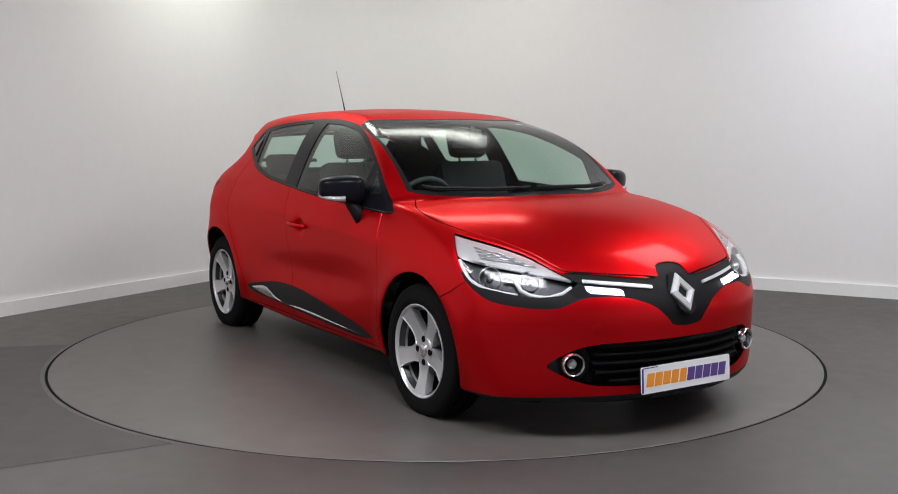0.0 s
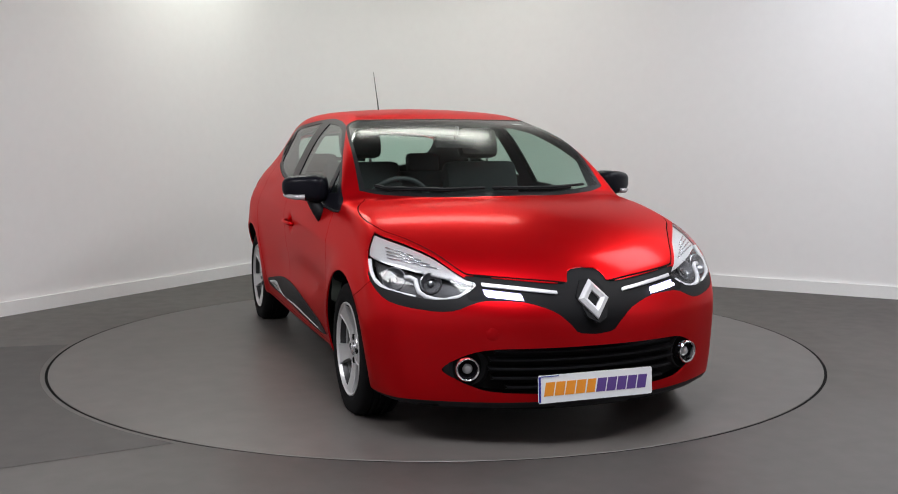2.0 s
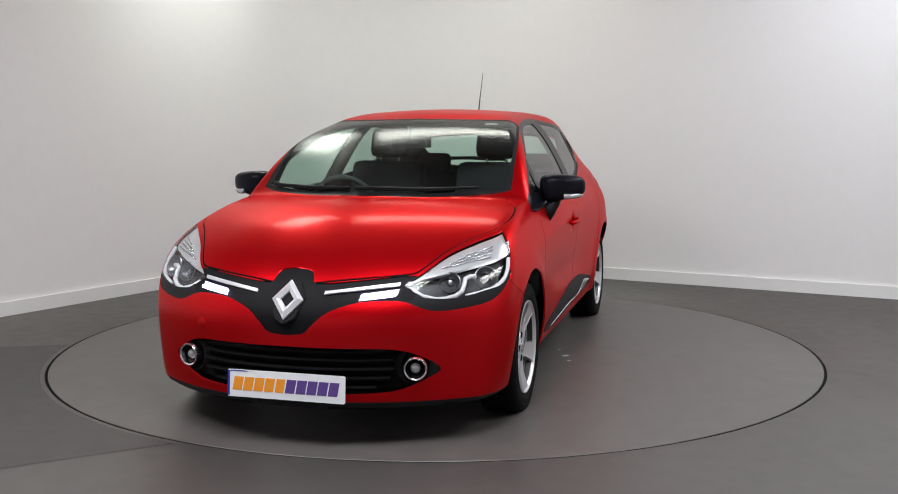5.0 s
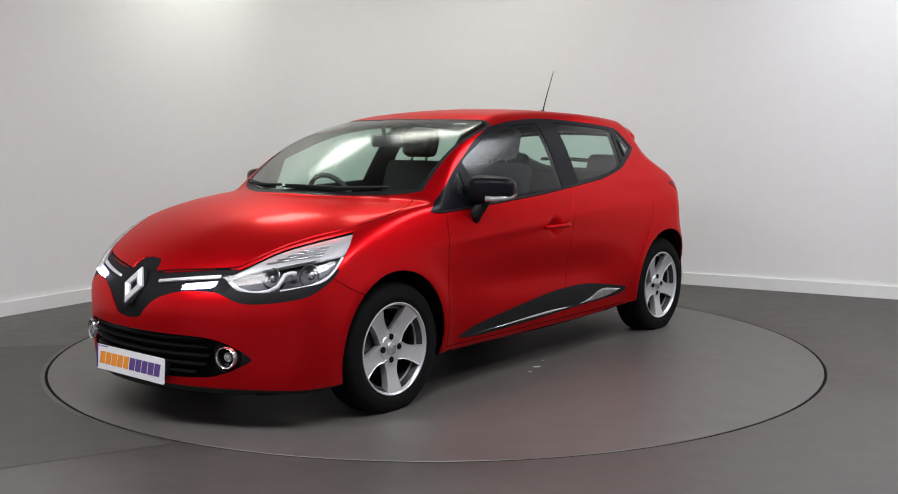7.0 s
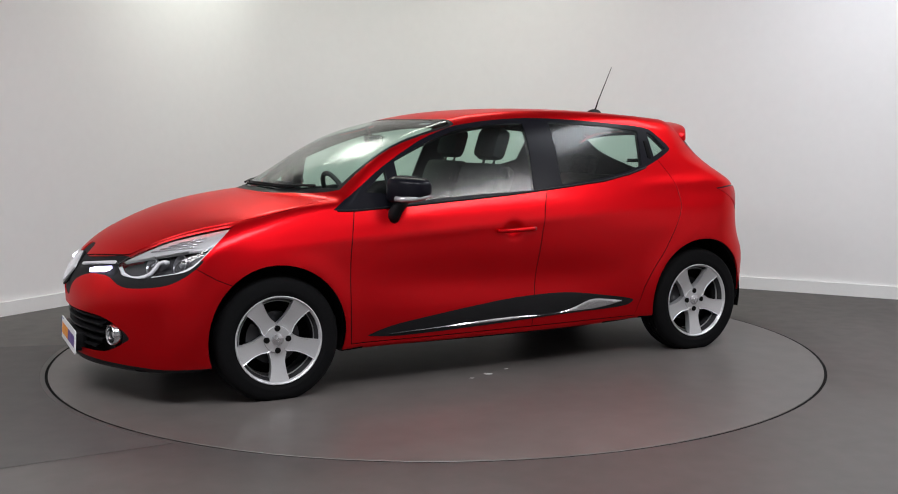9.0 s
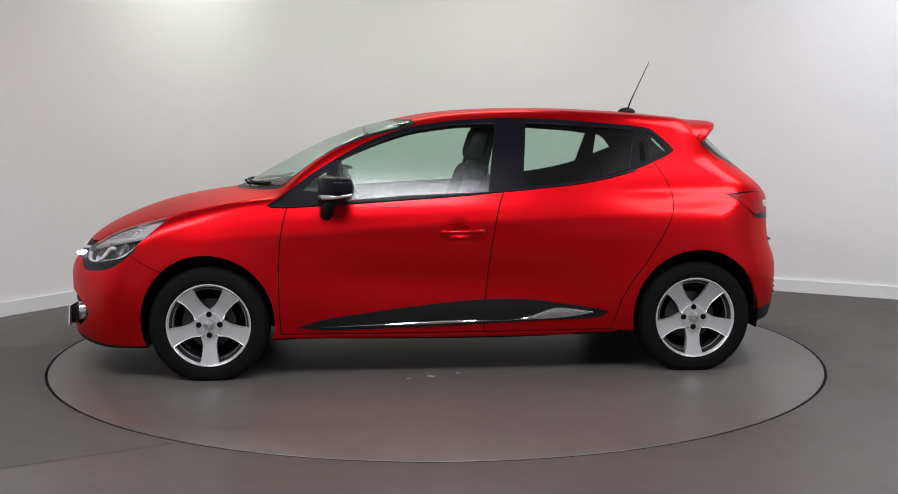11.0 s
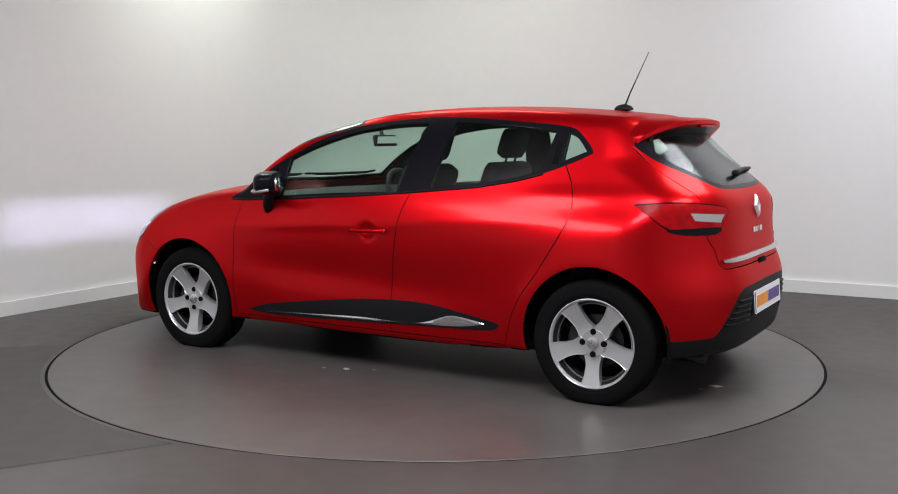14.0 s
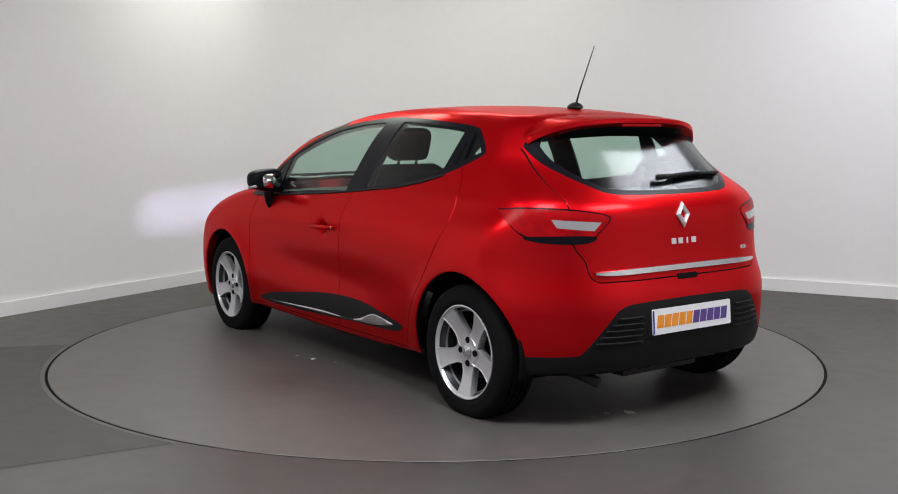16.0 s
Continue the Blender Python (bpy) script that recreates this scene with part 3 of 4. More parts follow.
    for u, v in DAY_CELLS:
        carve(bm, tag, [(u - 0.0155, v - 0.006), (u + 0.0155, v - 0.006), (u + 0.0155, v + 0.006), (u - 0.0155, v + 0.006)], FRONT, GONE, ahead, (DAY,), reach=(1.5, 2.3))
    carve(bm, tag, smooth_outline(BAND_STRIP, 3), FRONT, STRIP, ahead, (GRILLE_U, SKIRT), reach=(1.2, 2.3))
    carve(bm, tag, smooth_outline(LOWER_GRILLE, 3), FRONT, GRILLE_L, ahead, reach=(1.2, 2.3))
    rim = smooth_outline(TAIL_LAMP, 4)
    cx, cy = sum(q[0] for q in rim) / len(rim), sum(q[1] for q in rim) / len(rim)
    carve(bm, tag, rim, LAMP_R, TAILR, rear_corner, reach=(-2.2, -1.1))
    carve(bm, tag, [(cx + (x - cx) * 0.965, cy + (y - cy) * 0.88) for x, y in rim], LAMP_R, TAILL, rear_corner, reach=(-2.2, -1.1))
    carve(bm, tag, smooth_outline(TAIL_CLEAR, 3), LAMP_R, TAILC, rear_corner, reach=(-2.2, -1.1))
    carve(bm, tag, smooth_outline(TAIL_BASE, 3), LAMP_R, TAILB, rear_corner, reach=(-2.2, -1.1))
    carve(bm, tag, smooth_outline(DIFFUSER, 3), FRONT, DIFF, behind, reach=(-2.2, -1.1))
    carve(bm, tag, smooth_outline(SIDE_TRIM, 3), SIDE, TRIM, lambda c: c.y > 0.6)
    # front lip, wheel openings, underside
    carve(bm, tag, [(1.55, 0.05), (1.55, 0.185), (1.8, 0.185), (2.3, 0.20), (2.3, 0.05)], SIDE, LIP, lambda c: c.x > 1.4)
    for hx, hz in HUBS:
        carve(bm, tag, [(x if x < 1.35 else 1.35 + (x - 1.35) * 0.93, z) for x, z in circle(hx, hz, ARCH)], SIDE, GONE, lambda c: c.y > 0.3)
    for f in bm.faces:
        if f.normal.z < -0.75 and f.calc_center_median().z < 0.3 and f[tag] != GONE:
            f[tag] = UNDER
        if f[tag] == PAINT:
            m = f.calc_center_median()
            if m.x > 0.86 and m.z < 1.0:
                f[tag] = WING
            elif m.z > 1.3 and m.y < 0.50:
                f[tag] = ROOF
    bm.verts.index_update()
    return bm, tag


def rhomb(bm, w, h, depth, hole, m):
    """A raised diamond ring with a ridge."""
    rings = []
    for s, z in ((1.0, -0.002), (0.99, depth * 0.35), (hole + (1 - hole) * 0.5, depth), (hole + 0.02, depth * 0.45), (hole, -0.002)):
        pts = [(0, h / 2 * s), (w / 2 * s, 0.0), (0, -h / 2 * s), (-w / 2 * s, 0.0)]
        rings.append([bm.verts.new(m @ Vector((x, y, z))) for x, y in pts])
    for A, B in zip(rings, rings[1:]):
        for k in range(4):
            bm.faces.new((A[k], A[(k + 1) % 4], B[(k + 1) % 4], B[k]))
    bmesh.ops.recalc_face_normals(bm, faces=bm.faces)
    return bm


def build_wheel():
    """One wheel; its axle along y, its face towards +y."""
    wheel = new("wheel")
    wheel.empty_display_size = 0.1
    prof = [(-0.085, 0.212), (-0.097, 0.235), (-0.099, 0.262), (-0.092, 0.288), (-0.080, 0.302), (-0.062, 0.308)]
    for g in (-0.045, -0.015, 0.015, 0.045):
        prof += [(g - 0.006, 0.310), (g - 0.0055, 0.303), (g + 0.0055, 0.303), (g + 0.006, 0.310)]
    prof += [(0.062, 0.308), (0.080, 0.302), (0.092, 0.288), (0.099, 0.262), (0.0975, 0.250), (0.0985, 0.247), (0.097, 0.235), (0.085, 0.212)]
    tyre = lathe(bmesh.new(), prof, seg=96)
    for v in tyre.verts:
        # the weight of the car flattens the foot of the tyre and bulges its wall
        if v.co.z < -0.24:
            v.co.y *= 1 + 0.05 * (-0.24 - v.co.z) / 0.06
        v.co.z = max(v.co.z, -HUB_HEIGHT)
    part("tyre", tyre, RUBBER, wheel, "black rubber tyre with grooved tread")
    rim = [(0.050, 0.199), (0.070, 0.200), (0.080, 0.204), (0.088, 0.2165), (0.093, 0.217), (0.0945, 0.213), (0.090, 0.2075), (0.078, 0.2035)]
    part("barrel", lathe(bmesh.new(), [(0.078, 0.203), (0.055, 0.192), (0.015, 0.182), (-0.08, 0.198)], seg=72), BARREL, wheel, "shaded inner barrel of the rim")
    part("rim", lathe(bmesh.new(), rim, seg=72), ALLOY, wheel, "silver alloy wheel rim")
    part("rim_step", lathe(bmesh.new(), [(0.050, 0.1915), (0.054, 0.1865), (0.044, 0.186), (0.040, 0.1885)], seg=72), ALLOY, wheel)
    shape = curve((0.045, 0.034), (0.065, 0.0450), (0.078, 0.0415), (0.10, 0.0365), (0.135, 0.0370), (0.165, 0.0415), (0.19, 0.0480), (0.207, 0.0530))
    face = curve((0.045, 0.066), (0.08, 0.064), (0.14, 0.073), (0.207, 0.091))
    first = None
    for k in range(5):
        m = Matrix.Rotation(radians(-72 * k), 4, "Y")
        if first is None:
            bm = bmesh.new()
            rows = []
            for i in range(15):
                r = 0.045 + 0.160 * i / 14
                w, y = float(shape(r)), float(face(r))
                sec = [(-w * 0.94, y - 0.040), (-w, y - 0.005), (-w * 0.97, y), (-w * 0.88, y - 0.0035), (0, y - 0.006), (w * 0.88, y - 0.0035), (w * 0.97, y), (w, y - 0.005), (w * 0.94, y - 0.040)]
                rows.append([bm.verts.new((s, h, -r)) for s, h in sec])
            for A, B in zip(rows, rows[1:]):
                for j in range(8):
                    bm.faces.new((A[j], A[j + 1], B[j + 1], B[j]))
                bm.faces.new((A[8], A[0], B[0], B[8]))
            bmesh.ops.recalc_face_normals(bm, faces=bm.faces)
            first = part("spoke", bm, SPOKE, wheel, "broad silver alloy spoke")
            first.data.materials.append(ALLOY)
            for p in first.data.polygons:
                # the machined edges are brighter than the painted face
                if abs(p.center.x) > 0.90 * float(shape(-p.center.z)) and p.center.y > float(face(-p.center.z)) - 0.004:
                    p.material_index = 1
        else:
            ob = new("spoke", first.data)
            ob.parent = wheel
            ob.matrix_basis = m
            tagged(ob, "broad silver alloy spoke")
    part("hub", lathe(bmesh.new(), [(0.02, 0.0), (0.02, 0.072), (0.055, 0.070), (0.0635, 0.064), (0.0645, 0.030), (0.0645, 0.0)], seg=40), SPOKE, wheel)
    part("centre_cap", lathe(bmesh.new(), [(0.064, 0.030), (0.071, 0.029), (0.074, 0.022), (0.075, 0.0)], seg=32), SATIN_CHROME, wheel, "silver centre cap with diamond mark")
    part("cap_mark", rhomb(bmesh.new(), 0.022, 0.032, 0.002, 0.5, Matrix.Translation((0, 0.0745, 0)) @ Matrix.Rotation(radians(-90), 4, "X")), CHROME, wheel)
    bolt = None
    for k in range(4):
        a = radians(90 * k)
        m = Matrix.Translation((0.054 * math.cos(a), 0.0, 0.054 * math.sin(a)))
        if bolt is None:
            bm = lathe(bmesh.new(), [(0.055, 0.0150), (0.0665, 0.0150), (0.0665, 0.0125), (0.0655, 0.0115), (0.0665, 0.007), (0.0665, 0.0)], seg=16)
            bolt = part("wheel_bolt", bm, MATT_BLACK, wheel, "dark recessed wheel bolt")
            bolt.matrix_basis = m
        else:
            ob = new("wheel_bolt", bolt.data)
            ob.parent, ob.matrix_basis = wheel, m
            tagged(ob, "dark recessed wheel bolt")
    part("brake_disc", lathe(bmesh.new(), [(-0.02, 0.0), (-0.02, 0.13), (0.002, 0.13), (0.002, 0.07), (0.02, 0.065), (0.02, 0.0)], seg=40), DARK_METAL, wheel, "grey steel brake disc")
    bm = bmesh.new()
    lathe(bm, [(-0.03, 0.085), (-0.03, 0.145), (0.022, 0.145), (0.022, 0.085), (-0.03, 0.085)], seg=10, a0=radians(-30), a1=radians(35))
    part("brake_caliper", bm, DARK_METAL, wheel)
    part("drum_back", lathe(bmesh.new(), [(-0.05, 0.0), (-0.05, 0.186)], seg=40), MATT_BLACK, wheel)
    return wheel


def on_skin(x, y, z):
    p = settle(np.array([[x, y, z]]), 4)
    return Vector(p[0]), Vector(slope(p)[0])


def on_skins(pts):
    q = settle(np.array(pts, float), 4)
    return [(Vector(a), Vector(b)) for a, b in zip(q, slope(q))]


def facing(p, n, up=(0, 0, 1)):
    """A pose at p whose z looks along n and whose y is up."""
    n = Vector(n).normalized()
    x = Vector(up).cross(n).normalized()
    y = n.cross(x)
    return Matrix.Translation(p) @ Matrix((x, y, n)).transposed().to_4x4()


def build_car():
    car = new("car")
    tagged(car, "bright red five-door hatchback car parked on the turntable", "car")
    bm, tag = cut_body()
    P = lambda *v, **k: take(bm, tag, set(v), **k)
    shell("body", P(PAINT, both=True), RED, car, "red metallic painted body shell", 0.008)
    shell("roof", P(ROOF, both=True), RED, car, "red metallic painted roof")
    shell("bonnet", P(HOOD, both=True), RED, car, "red metallic painted bonnet", 0.008)
    shell("tailgate", P(GATE, both=True), RED, car, "red metallic painted tailgate", 0.008)
    shell("front_bumper", P(BUMP_F, both=True), RED, car, "red painted front bumper", 0.008)
    shell("rear_bumper", P(BUMP_R, both=True), RED, car, "red painted rear bumper", 0.008)
    shell("front_lip", P(LIP, both=True), BLACK, car, "black plastic lip below the bumper", 0.01)
    shell("diffuser", P(DIFF, both=True), BLACK, car, "black plastic rear bumper insert", 0.01)
    shell("underbody", P(UNDER, both=True), MATT_BLACK, car)
    shell("panel_seam", P(GAP, both=True, push=-0.003), MATT_BLACK, car)
    shell("windscreen", P(PANE_W, both=True, push=-0.001), GLASS, car, "large green-tinted windscreen").visible_shadow = False
    shell("windscreen_surround", P(EDGE_S, both=True), BLACK, car, "", 0.008)
    shell("rear_window", P(PANE_B, both=True, push=-0.001), GLASS, car, "tinted rear window").visible_shadow = False
    shell("rear_window_surround", P(EDGE_R, both=True), GLOSS_BLACK, car, "", 0.008)
    shell("upper_grille", P(GRILLE_U, both=True, push=-0.006), SLAT_BLACK, car, "black upper grille band", 0.01)
    p, fs, nr = P(GRILLE_L, both=True)
    shell("lower_grille", (p - nr * (0.05 - 0.042 * step(np.abs(p[:, 1]), 0.42, 0.56))[:, None], fs, nr), MATT_BLACK, car, "recessed black lower grille")
    for s in (1, -1):
        f_door = shell("front_door", P(DOOR_F, mirror=s), RED, car, "red painted front door", 0.008)
        r_door = shell("rear_door", P(DOOR_R, mirror=s), RED, car, "red painted rear door", 0.008)
        shell("front_wing", P(WING, mirror=s), RED, car, "red painted front wing", 0.008)
        shell("window_surround", P(FRAME, mirror=s), GLOSS_BLACK, car, "black window surround and pillar", 0.01)
        for nm, v in (("front_door_window", PANE_F), ("front_quarter_window", PANE_S), ("rear_door_window", PANE_R), ("rear_quarter_window", PANE_Q)):
            shell(nm, P(v, mirror=s, push=-0.004), GLASS, car, "green-tinted side window").visible_shadow = False
        shell("side_trim", P(TRIM, mirror=s, push=0.006), BLACK, car, "black plastic sill protector", 0.008)
        shell("lamp_skirt", P(SKIRT, mirror=s, push=-0.003), BLACK, car, "black plastic band under the headlight", 0.01)
        head = shell("headlight", P(HEAD, HEADT, mirror=s, push=0.001), LENS, car, "large clear swept-back headlight")
        head.visible_shadow = False
        tail = shell("tail_light", P(TAILL, mirror=s, push=0.004), RED_LENS, car, "red wrap-around tail light", 0.008)
        shell("tail_light_rim", P(TAILR, mirror=s, push=-0.003), GLOSS_BLACK, tail)
        shell("reversing_lens", P(TAILC, mirror=s, push=0.004), CLEAR_LENS, tail, "clear reversing lens")
        shell("tail_light_base", P(TAILB, mirror=s, push=0.003), GLOSS_BLACK, tail)
        shell("lamp_housing", P(HEAD, mirror=s, push=-0.050), LAMP_GREY, head, "grey lamp housing")
        shell("turn_signal", P(HEADT, mirror=s, push=-0.016), LAMP_WHITE, head, "bright ribbed turn signal reflector", 0.018)
        headlight_inside(head, s)
        day = shell("day_light", P(DAY, mirror=s, push=0.003), LED, car, "lit white daytime running light", 0.004)
        for u, v in DAY_CELLS:
            # glowing tunnel added to narrow the beam, a small bright source at its end
            x = float(NOSE(v)) - 0.577 * u**2.2 + 0.002
            tn = bmesh.new()
            fr_, bk = [], []
            for du, dv in ((-1, -1), (1, -1), (1, 1), (-1, 1)):
                fr_.append(tn.verts.new((x, s * (u + du * 0.0157), v + dv * 0.0062)))
                bk.append(tn.verts.new((x - 0.053, s * (u + du * 0.0157), v + dv * 0.0062)))
            for j in range(4):
                tn.faces.new((fr_[j], fr_[(j + 1) % 4], bk[(j + 1) % 4], bk[j]))
            tn.faces.new(bk)
            part("light_tunnel", tn, LED_TUNNEL, day, "", False)
            em = bmesh.new()
            box(em, (x - 0.047, s * u, v), (0.004, 0.012, 0.005))
            part("light_source", em, LED_CORE, day, "", False)
        shell("band_strip", P(STRIP, mirror=s, push=0.004), BAND, car, "slim chrome strip in the grille band", 0.01)
        front_details(car, s)
        side_details(car, s)
        # wheel wells
        for hx, hz in HUBS:
            w = bmesh.new()
            lathe(w, [(s * 0.80, ARCH + 0.004), (s * 0.79, ARCH + 0.012), (s * 0.55, ARCH + 0.012), (s * 0.55, 0.0)], seg=40, a0=radians(-14), a1=radians(194), m=Matrix.Translation((hx, 0, hz)))
            part("wheel_well", w, MATT_BLACK, car)
    shell("cabin_lining", P(PAINT, ROOF, FRAME, DOOR_F, DOOR_R, GATE, EDGE_R, both=True, push=-0.03), CABIN, car, "dark grey cabin lining", -0.024)
    bm.free()
    wheel = build_wheel()
    wheel.parent = car
    wheel.matrix_basis = pose(AXLES[0], 0.742, HUB_HEIGHT)
    tagged(wheel, "five-spoke silver alloy wheel with black tyre")
    copy_thing(wheel, pose(AXLES[1], 0.742, HUB_HEIGHT))
    copy_thing(wheel, pose(AXLES[0], -0.742, HUB_HEIGHT, 0, 0, 180))
    copy_thing(wheel, pose(AXLES[1], -0.742, HUB_HEIGHT, 0, 0, 180))
    centre_details(car)
    interior(car)
    return car


def lamp_point(u, z, s, depth):
    """A point of the corner skin from the headlight's own axes, sunk by depth."""
    t = u * 1.41421
    lo, hi = 0.0, 1.3
    for _ in range(14):
        mid = (lo + hi) / 2
        if form(mid - t, mid, z) < 0:
            lo = mid
        else:
            hi = mid
    q = np.array([[lo - t, lo, z]])
    n = slope(q)[0]
    v = Vector(q[0]) - Vector(n) * depth
    return Vector((v.x, s * v.y, v.z)), Vector((n[0], s * n[1], n[2]))


def headlight_inside(head, s):
    for hook in ([(-0.54, 0.748), (-0.565, 0.705), (-0.596, 0.671), (-0.64, 0.648), (-0.682, 0.634), (-0.75, 0.622), (-0.812, 0.614)],
                 [(-0.745, 0.690), (-0.77, 0.692), (-0.795, 0.684), (-0.808, 0.662), (-0.825, 0.636), (-0.860, 0.618), (-0.90, 0.610), (-0.943, 0.608), (-0.998, 0.624), (-1.03, 0.648)]):
        part("light_guide", tube(bmesh.new(), [lamp_point(u, z, s, 0.014)[0] for u, z in hook], 0.0100, 8), WHITE_PLASTIC, head, "white curved light guide")
    for u, z, r in ((-0.685, 0.692, 0.047), (-0.855, 0.685, 0.042)):
        p, n = lamp_point(u, z, s, 0.042)
        m = facing(p, (n + Vector((0.9, 0, 0))).normalized())
        bowl = part("reflector", lathe(bmesh.new(), [(-0.03, 0.0), (-0.022, r * 0.5), (-0.004, r * 0.85), (0.014, r), (0.012, r * 1.08)], axis="z", seg=28, m=m), LAMP_CHROME, head, "round chrome reflector")
        part("bulb", lathe(bmesh.new(), [(-0.03, 0.014), (0.0, 0.014), (0.008, 0.009), (0.01, 0.0)], axis="z", seg=16, m=m), LAMP_CHROME, bowl)
    for k in range(4):
        a, _ = lamp_point(-0.60 - 0.012 * k, 0.800 - 0.013 * k, s, 0.010)
        b, _ = lamp_point(-0.74 - 0.045 * k, 0.772 - 0.015 * k, s, 0.010)
        part("signal_rib", tube(bmesh.new(), [a, (a + b) / 2, b], 0.0032, 6), SATIN_CHROME, head)


def front_details(car, s):
    p, n = on_skin(1.997, s * 0.516, 0.328)
    n = (n + Vector((1.0, 0, 0))).normalized()
    m = facing(p, n)
    ob = part("fog_lamp", lathe(bmesh.new(), [(-0.04, 0.050), (0.008, 0.050), (0.013, 0.0465), (0.009, 0.041), (-0.015, 0.038)], axis="z", seg=36, m=m), CHROME, car, "round fog lamp with chrome ring")
    part("reflector", lathe(bmesh.new(), [(-0.034, 0.0), (-0.03, 0.02), (-0.012, 0.039)], axis="z", seg=28, m=m), GLOSS_BLACK, ob)
    part("projector_lens", lathe(bmesh.new(), [(-0.025, 0.021), (-0.010, 0.021), (-0.002, 0.014), (0.001, 0.0)], axis="z", seg=20, m=m), CLEAR_LENS, ob)
    # black cheek behind the lamp
    part("fog_bezel", lathe(bmesh.new(), [(-0.03, 0.048), (-0.02, 0.075), (-0.035, 0.10)], axis="z", seg=28, m=m), BLACK, ob)
    # ribs of the rear insert
    for k in range(5):
        z = 0.385 + 0.026 * k
        pts = [q + nn * 0.003 for q, nn in on_skins([(-1.85, s * y, z) for y in np.linspace(0.30, 0.535 - 0.026 * k, 8)])]
        part("bumper_rib", tube(bmesh.new(), pts, 0.006, 6), BLACK, car)
    # black rubber seal along the foot of the windows
    pts = []
    for x in np.linspace(0.95, -1.0, 30):
        z = float(np.interp(x, [-1.0, -0.878, -0.67, -0.358, -0.023, 0.22, 0.52, 0.868, 0.95], [1.083, 1.05, 1.013, 0.983, 0.954, 0.938, 0.919, 0.899, 0.902]))
        pts.append(Vector((x, s * (float(side_width(x, z)) + 0.001), z)))
    part("window_seal", tube(bmesh.new(), pts, 0.006, 6), BLACK, car)


def side_details(car, s):
    bm = bmesh.new()
    bmesh.ops.create_uvsphere(bm, u_segments=32, v_segments=20, radius=1.0)
    for v in bm.verts:
        x, y, z = v.co
        e = 0.55
        x, y, z = (math.copysign(abs(q) ** e, q) for q in (x, y, z))
        out = y * s
        x = x * (0.100 if x > 0 else 0.038) * (1 - 0.20 * max(out, 0))
        z = z * (0.066 - 0.008 * out) + (0.010 * out if z < 0 else 0.0)
        v.co = Vector((x, y * 0.118, z))
    bmesh.ops.transform(bm, matrix=Matrix.Translation((0.585, s * 0.878, 1.002)) @ Matrix.Rotation(radians(24 * s), 4, "Z"), verts=bm.verts)
    m = part("wing_mirror", bm, GLOSS_BLACK, car, "gloss black wing mirror")
    part("stalk", tube(bmesh.new(), [(0.660, s * 0.800, 0.845), (0.655, s * 0.825, 0.885), (0.635, s * 0.845, 0.925), (0.610, s * 0.858, 0.965)], 0.036, 14, 0.030), BLACK, m)
    g = bmesh.new()
    slab(g, [(0.078 * math.copysign(abs(math.cos(a)) ** 0.5, math.cos(a)), 0.040 * math.copysign(abs(math.sin(a)) ** 0.5, math.sin(a))) for a in np.linspace(0, 2 * math.pi, 29)[:-1]], 0.004, facing(Vector((0.5500, s * 0.8624, 1.0)), (-0.9135, -0.4067 * s, 0)))
    part("mirror_glass", g, MIRROR, m, "", True, 30)
    ind = bmesh.new()
    swing = Matrix.Translation((0.585, s * 0.878, 0)) @ Matrix.Rotation(radians(33 * s), 4, "Z") @ Matrix.Translation((-0.592, -s * 0.878, 0))
    tube(ind, [swing @ Vector(q) for q in ((0.690, s * 0.845, 0.958), (0.694, s * 0.885, 0.957), (0.676, s * 0.935, 0.960), (0.640, s * 0.972, 0.966), (0.595, s * 0.988, 0.972))], 0.015, 10, 0.009)
    part("side_repeater", ind, CLEAR_LENS, m, "clear side repeater lens")
    # front door handle
    bar = bmesh.new()
    hx = np.linspace(0.072, -0.158, 11)
    tube(bar, [(x, s * (float(side_width(0.14, 0.768)) + 0.006 + 0.022 * math.sin(math.pi * k / 10) ** 0.5), 0.768 + 0.004 * k / 10) for k, x in enumerate(hx)], 0.0115, 10)
    h = part("door_handle", bar, RED, car, "red door handle bar over a hollow")
    part("lock_cap", tube(bmesh.new(), [(-0.150, s * 0.850, 0.772), (-0.150, s * 0.866, 0.772)], 0.009, 12), SATIN_CHROME, h)
    # hidden handle in the rear pillar
    p, n = on_skin(-1.052, s * 0.68, 1.195)
    b2 = bmesh.new()
    box(b2, (0, 0, 0), (0.028, 0.115, 0.008), facing(p, n) @ Matrix.Rotation(radians(-6 * s), 4, "Z"), 0.0035)
    part("rear_door_handle", b2, MATT_BLACK, car, "black hidden door handle in the pillar")
    strip_side(car, s)


def strip_side(car, s):
    n = 40
    bm = bmesh.new()
    lo_ = curve((0.69, 0.270), (0.3, 0.277), (-0.1, 0.286), (-0.438, 0.298), (-0.60, 0.307), (-0.745, 0.330))
    hi_ = curve((0.69, 0.272), (0.3, 0.287), (-0.1, 0.297), (-0.40, 0.312), (-0.47, 0.335), (-0.53, 0.355), (-0.62, 0.354), (-0.745, 0.336))
    xs = np.linspace(0.69, -0.745, n)
    rows = []
    for x in xs:
        row = []
        for z in (float(lo_(x)), float((lo_(x) + hi_(x)) / 2), float(hi_(x))):
            y = float(side_width(x, z)) + 0.0075 + (0.004 if len(row) == 1 else 0)
            row.append(bm.verts.new((x, s * y, z)))
        rows.append(row)
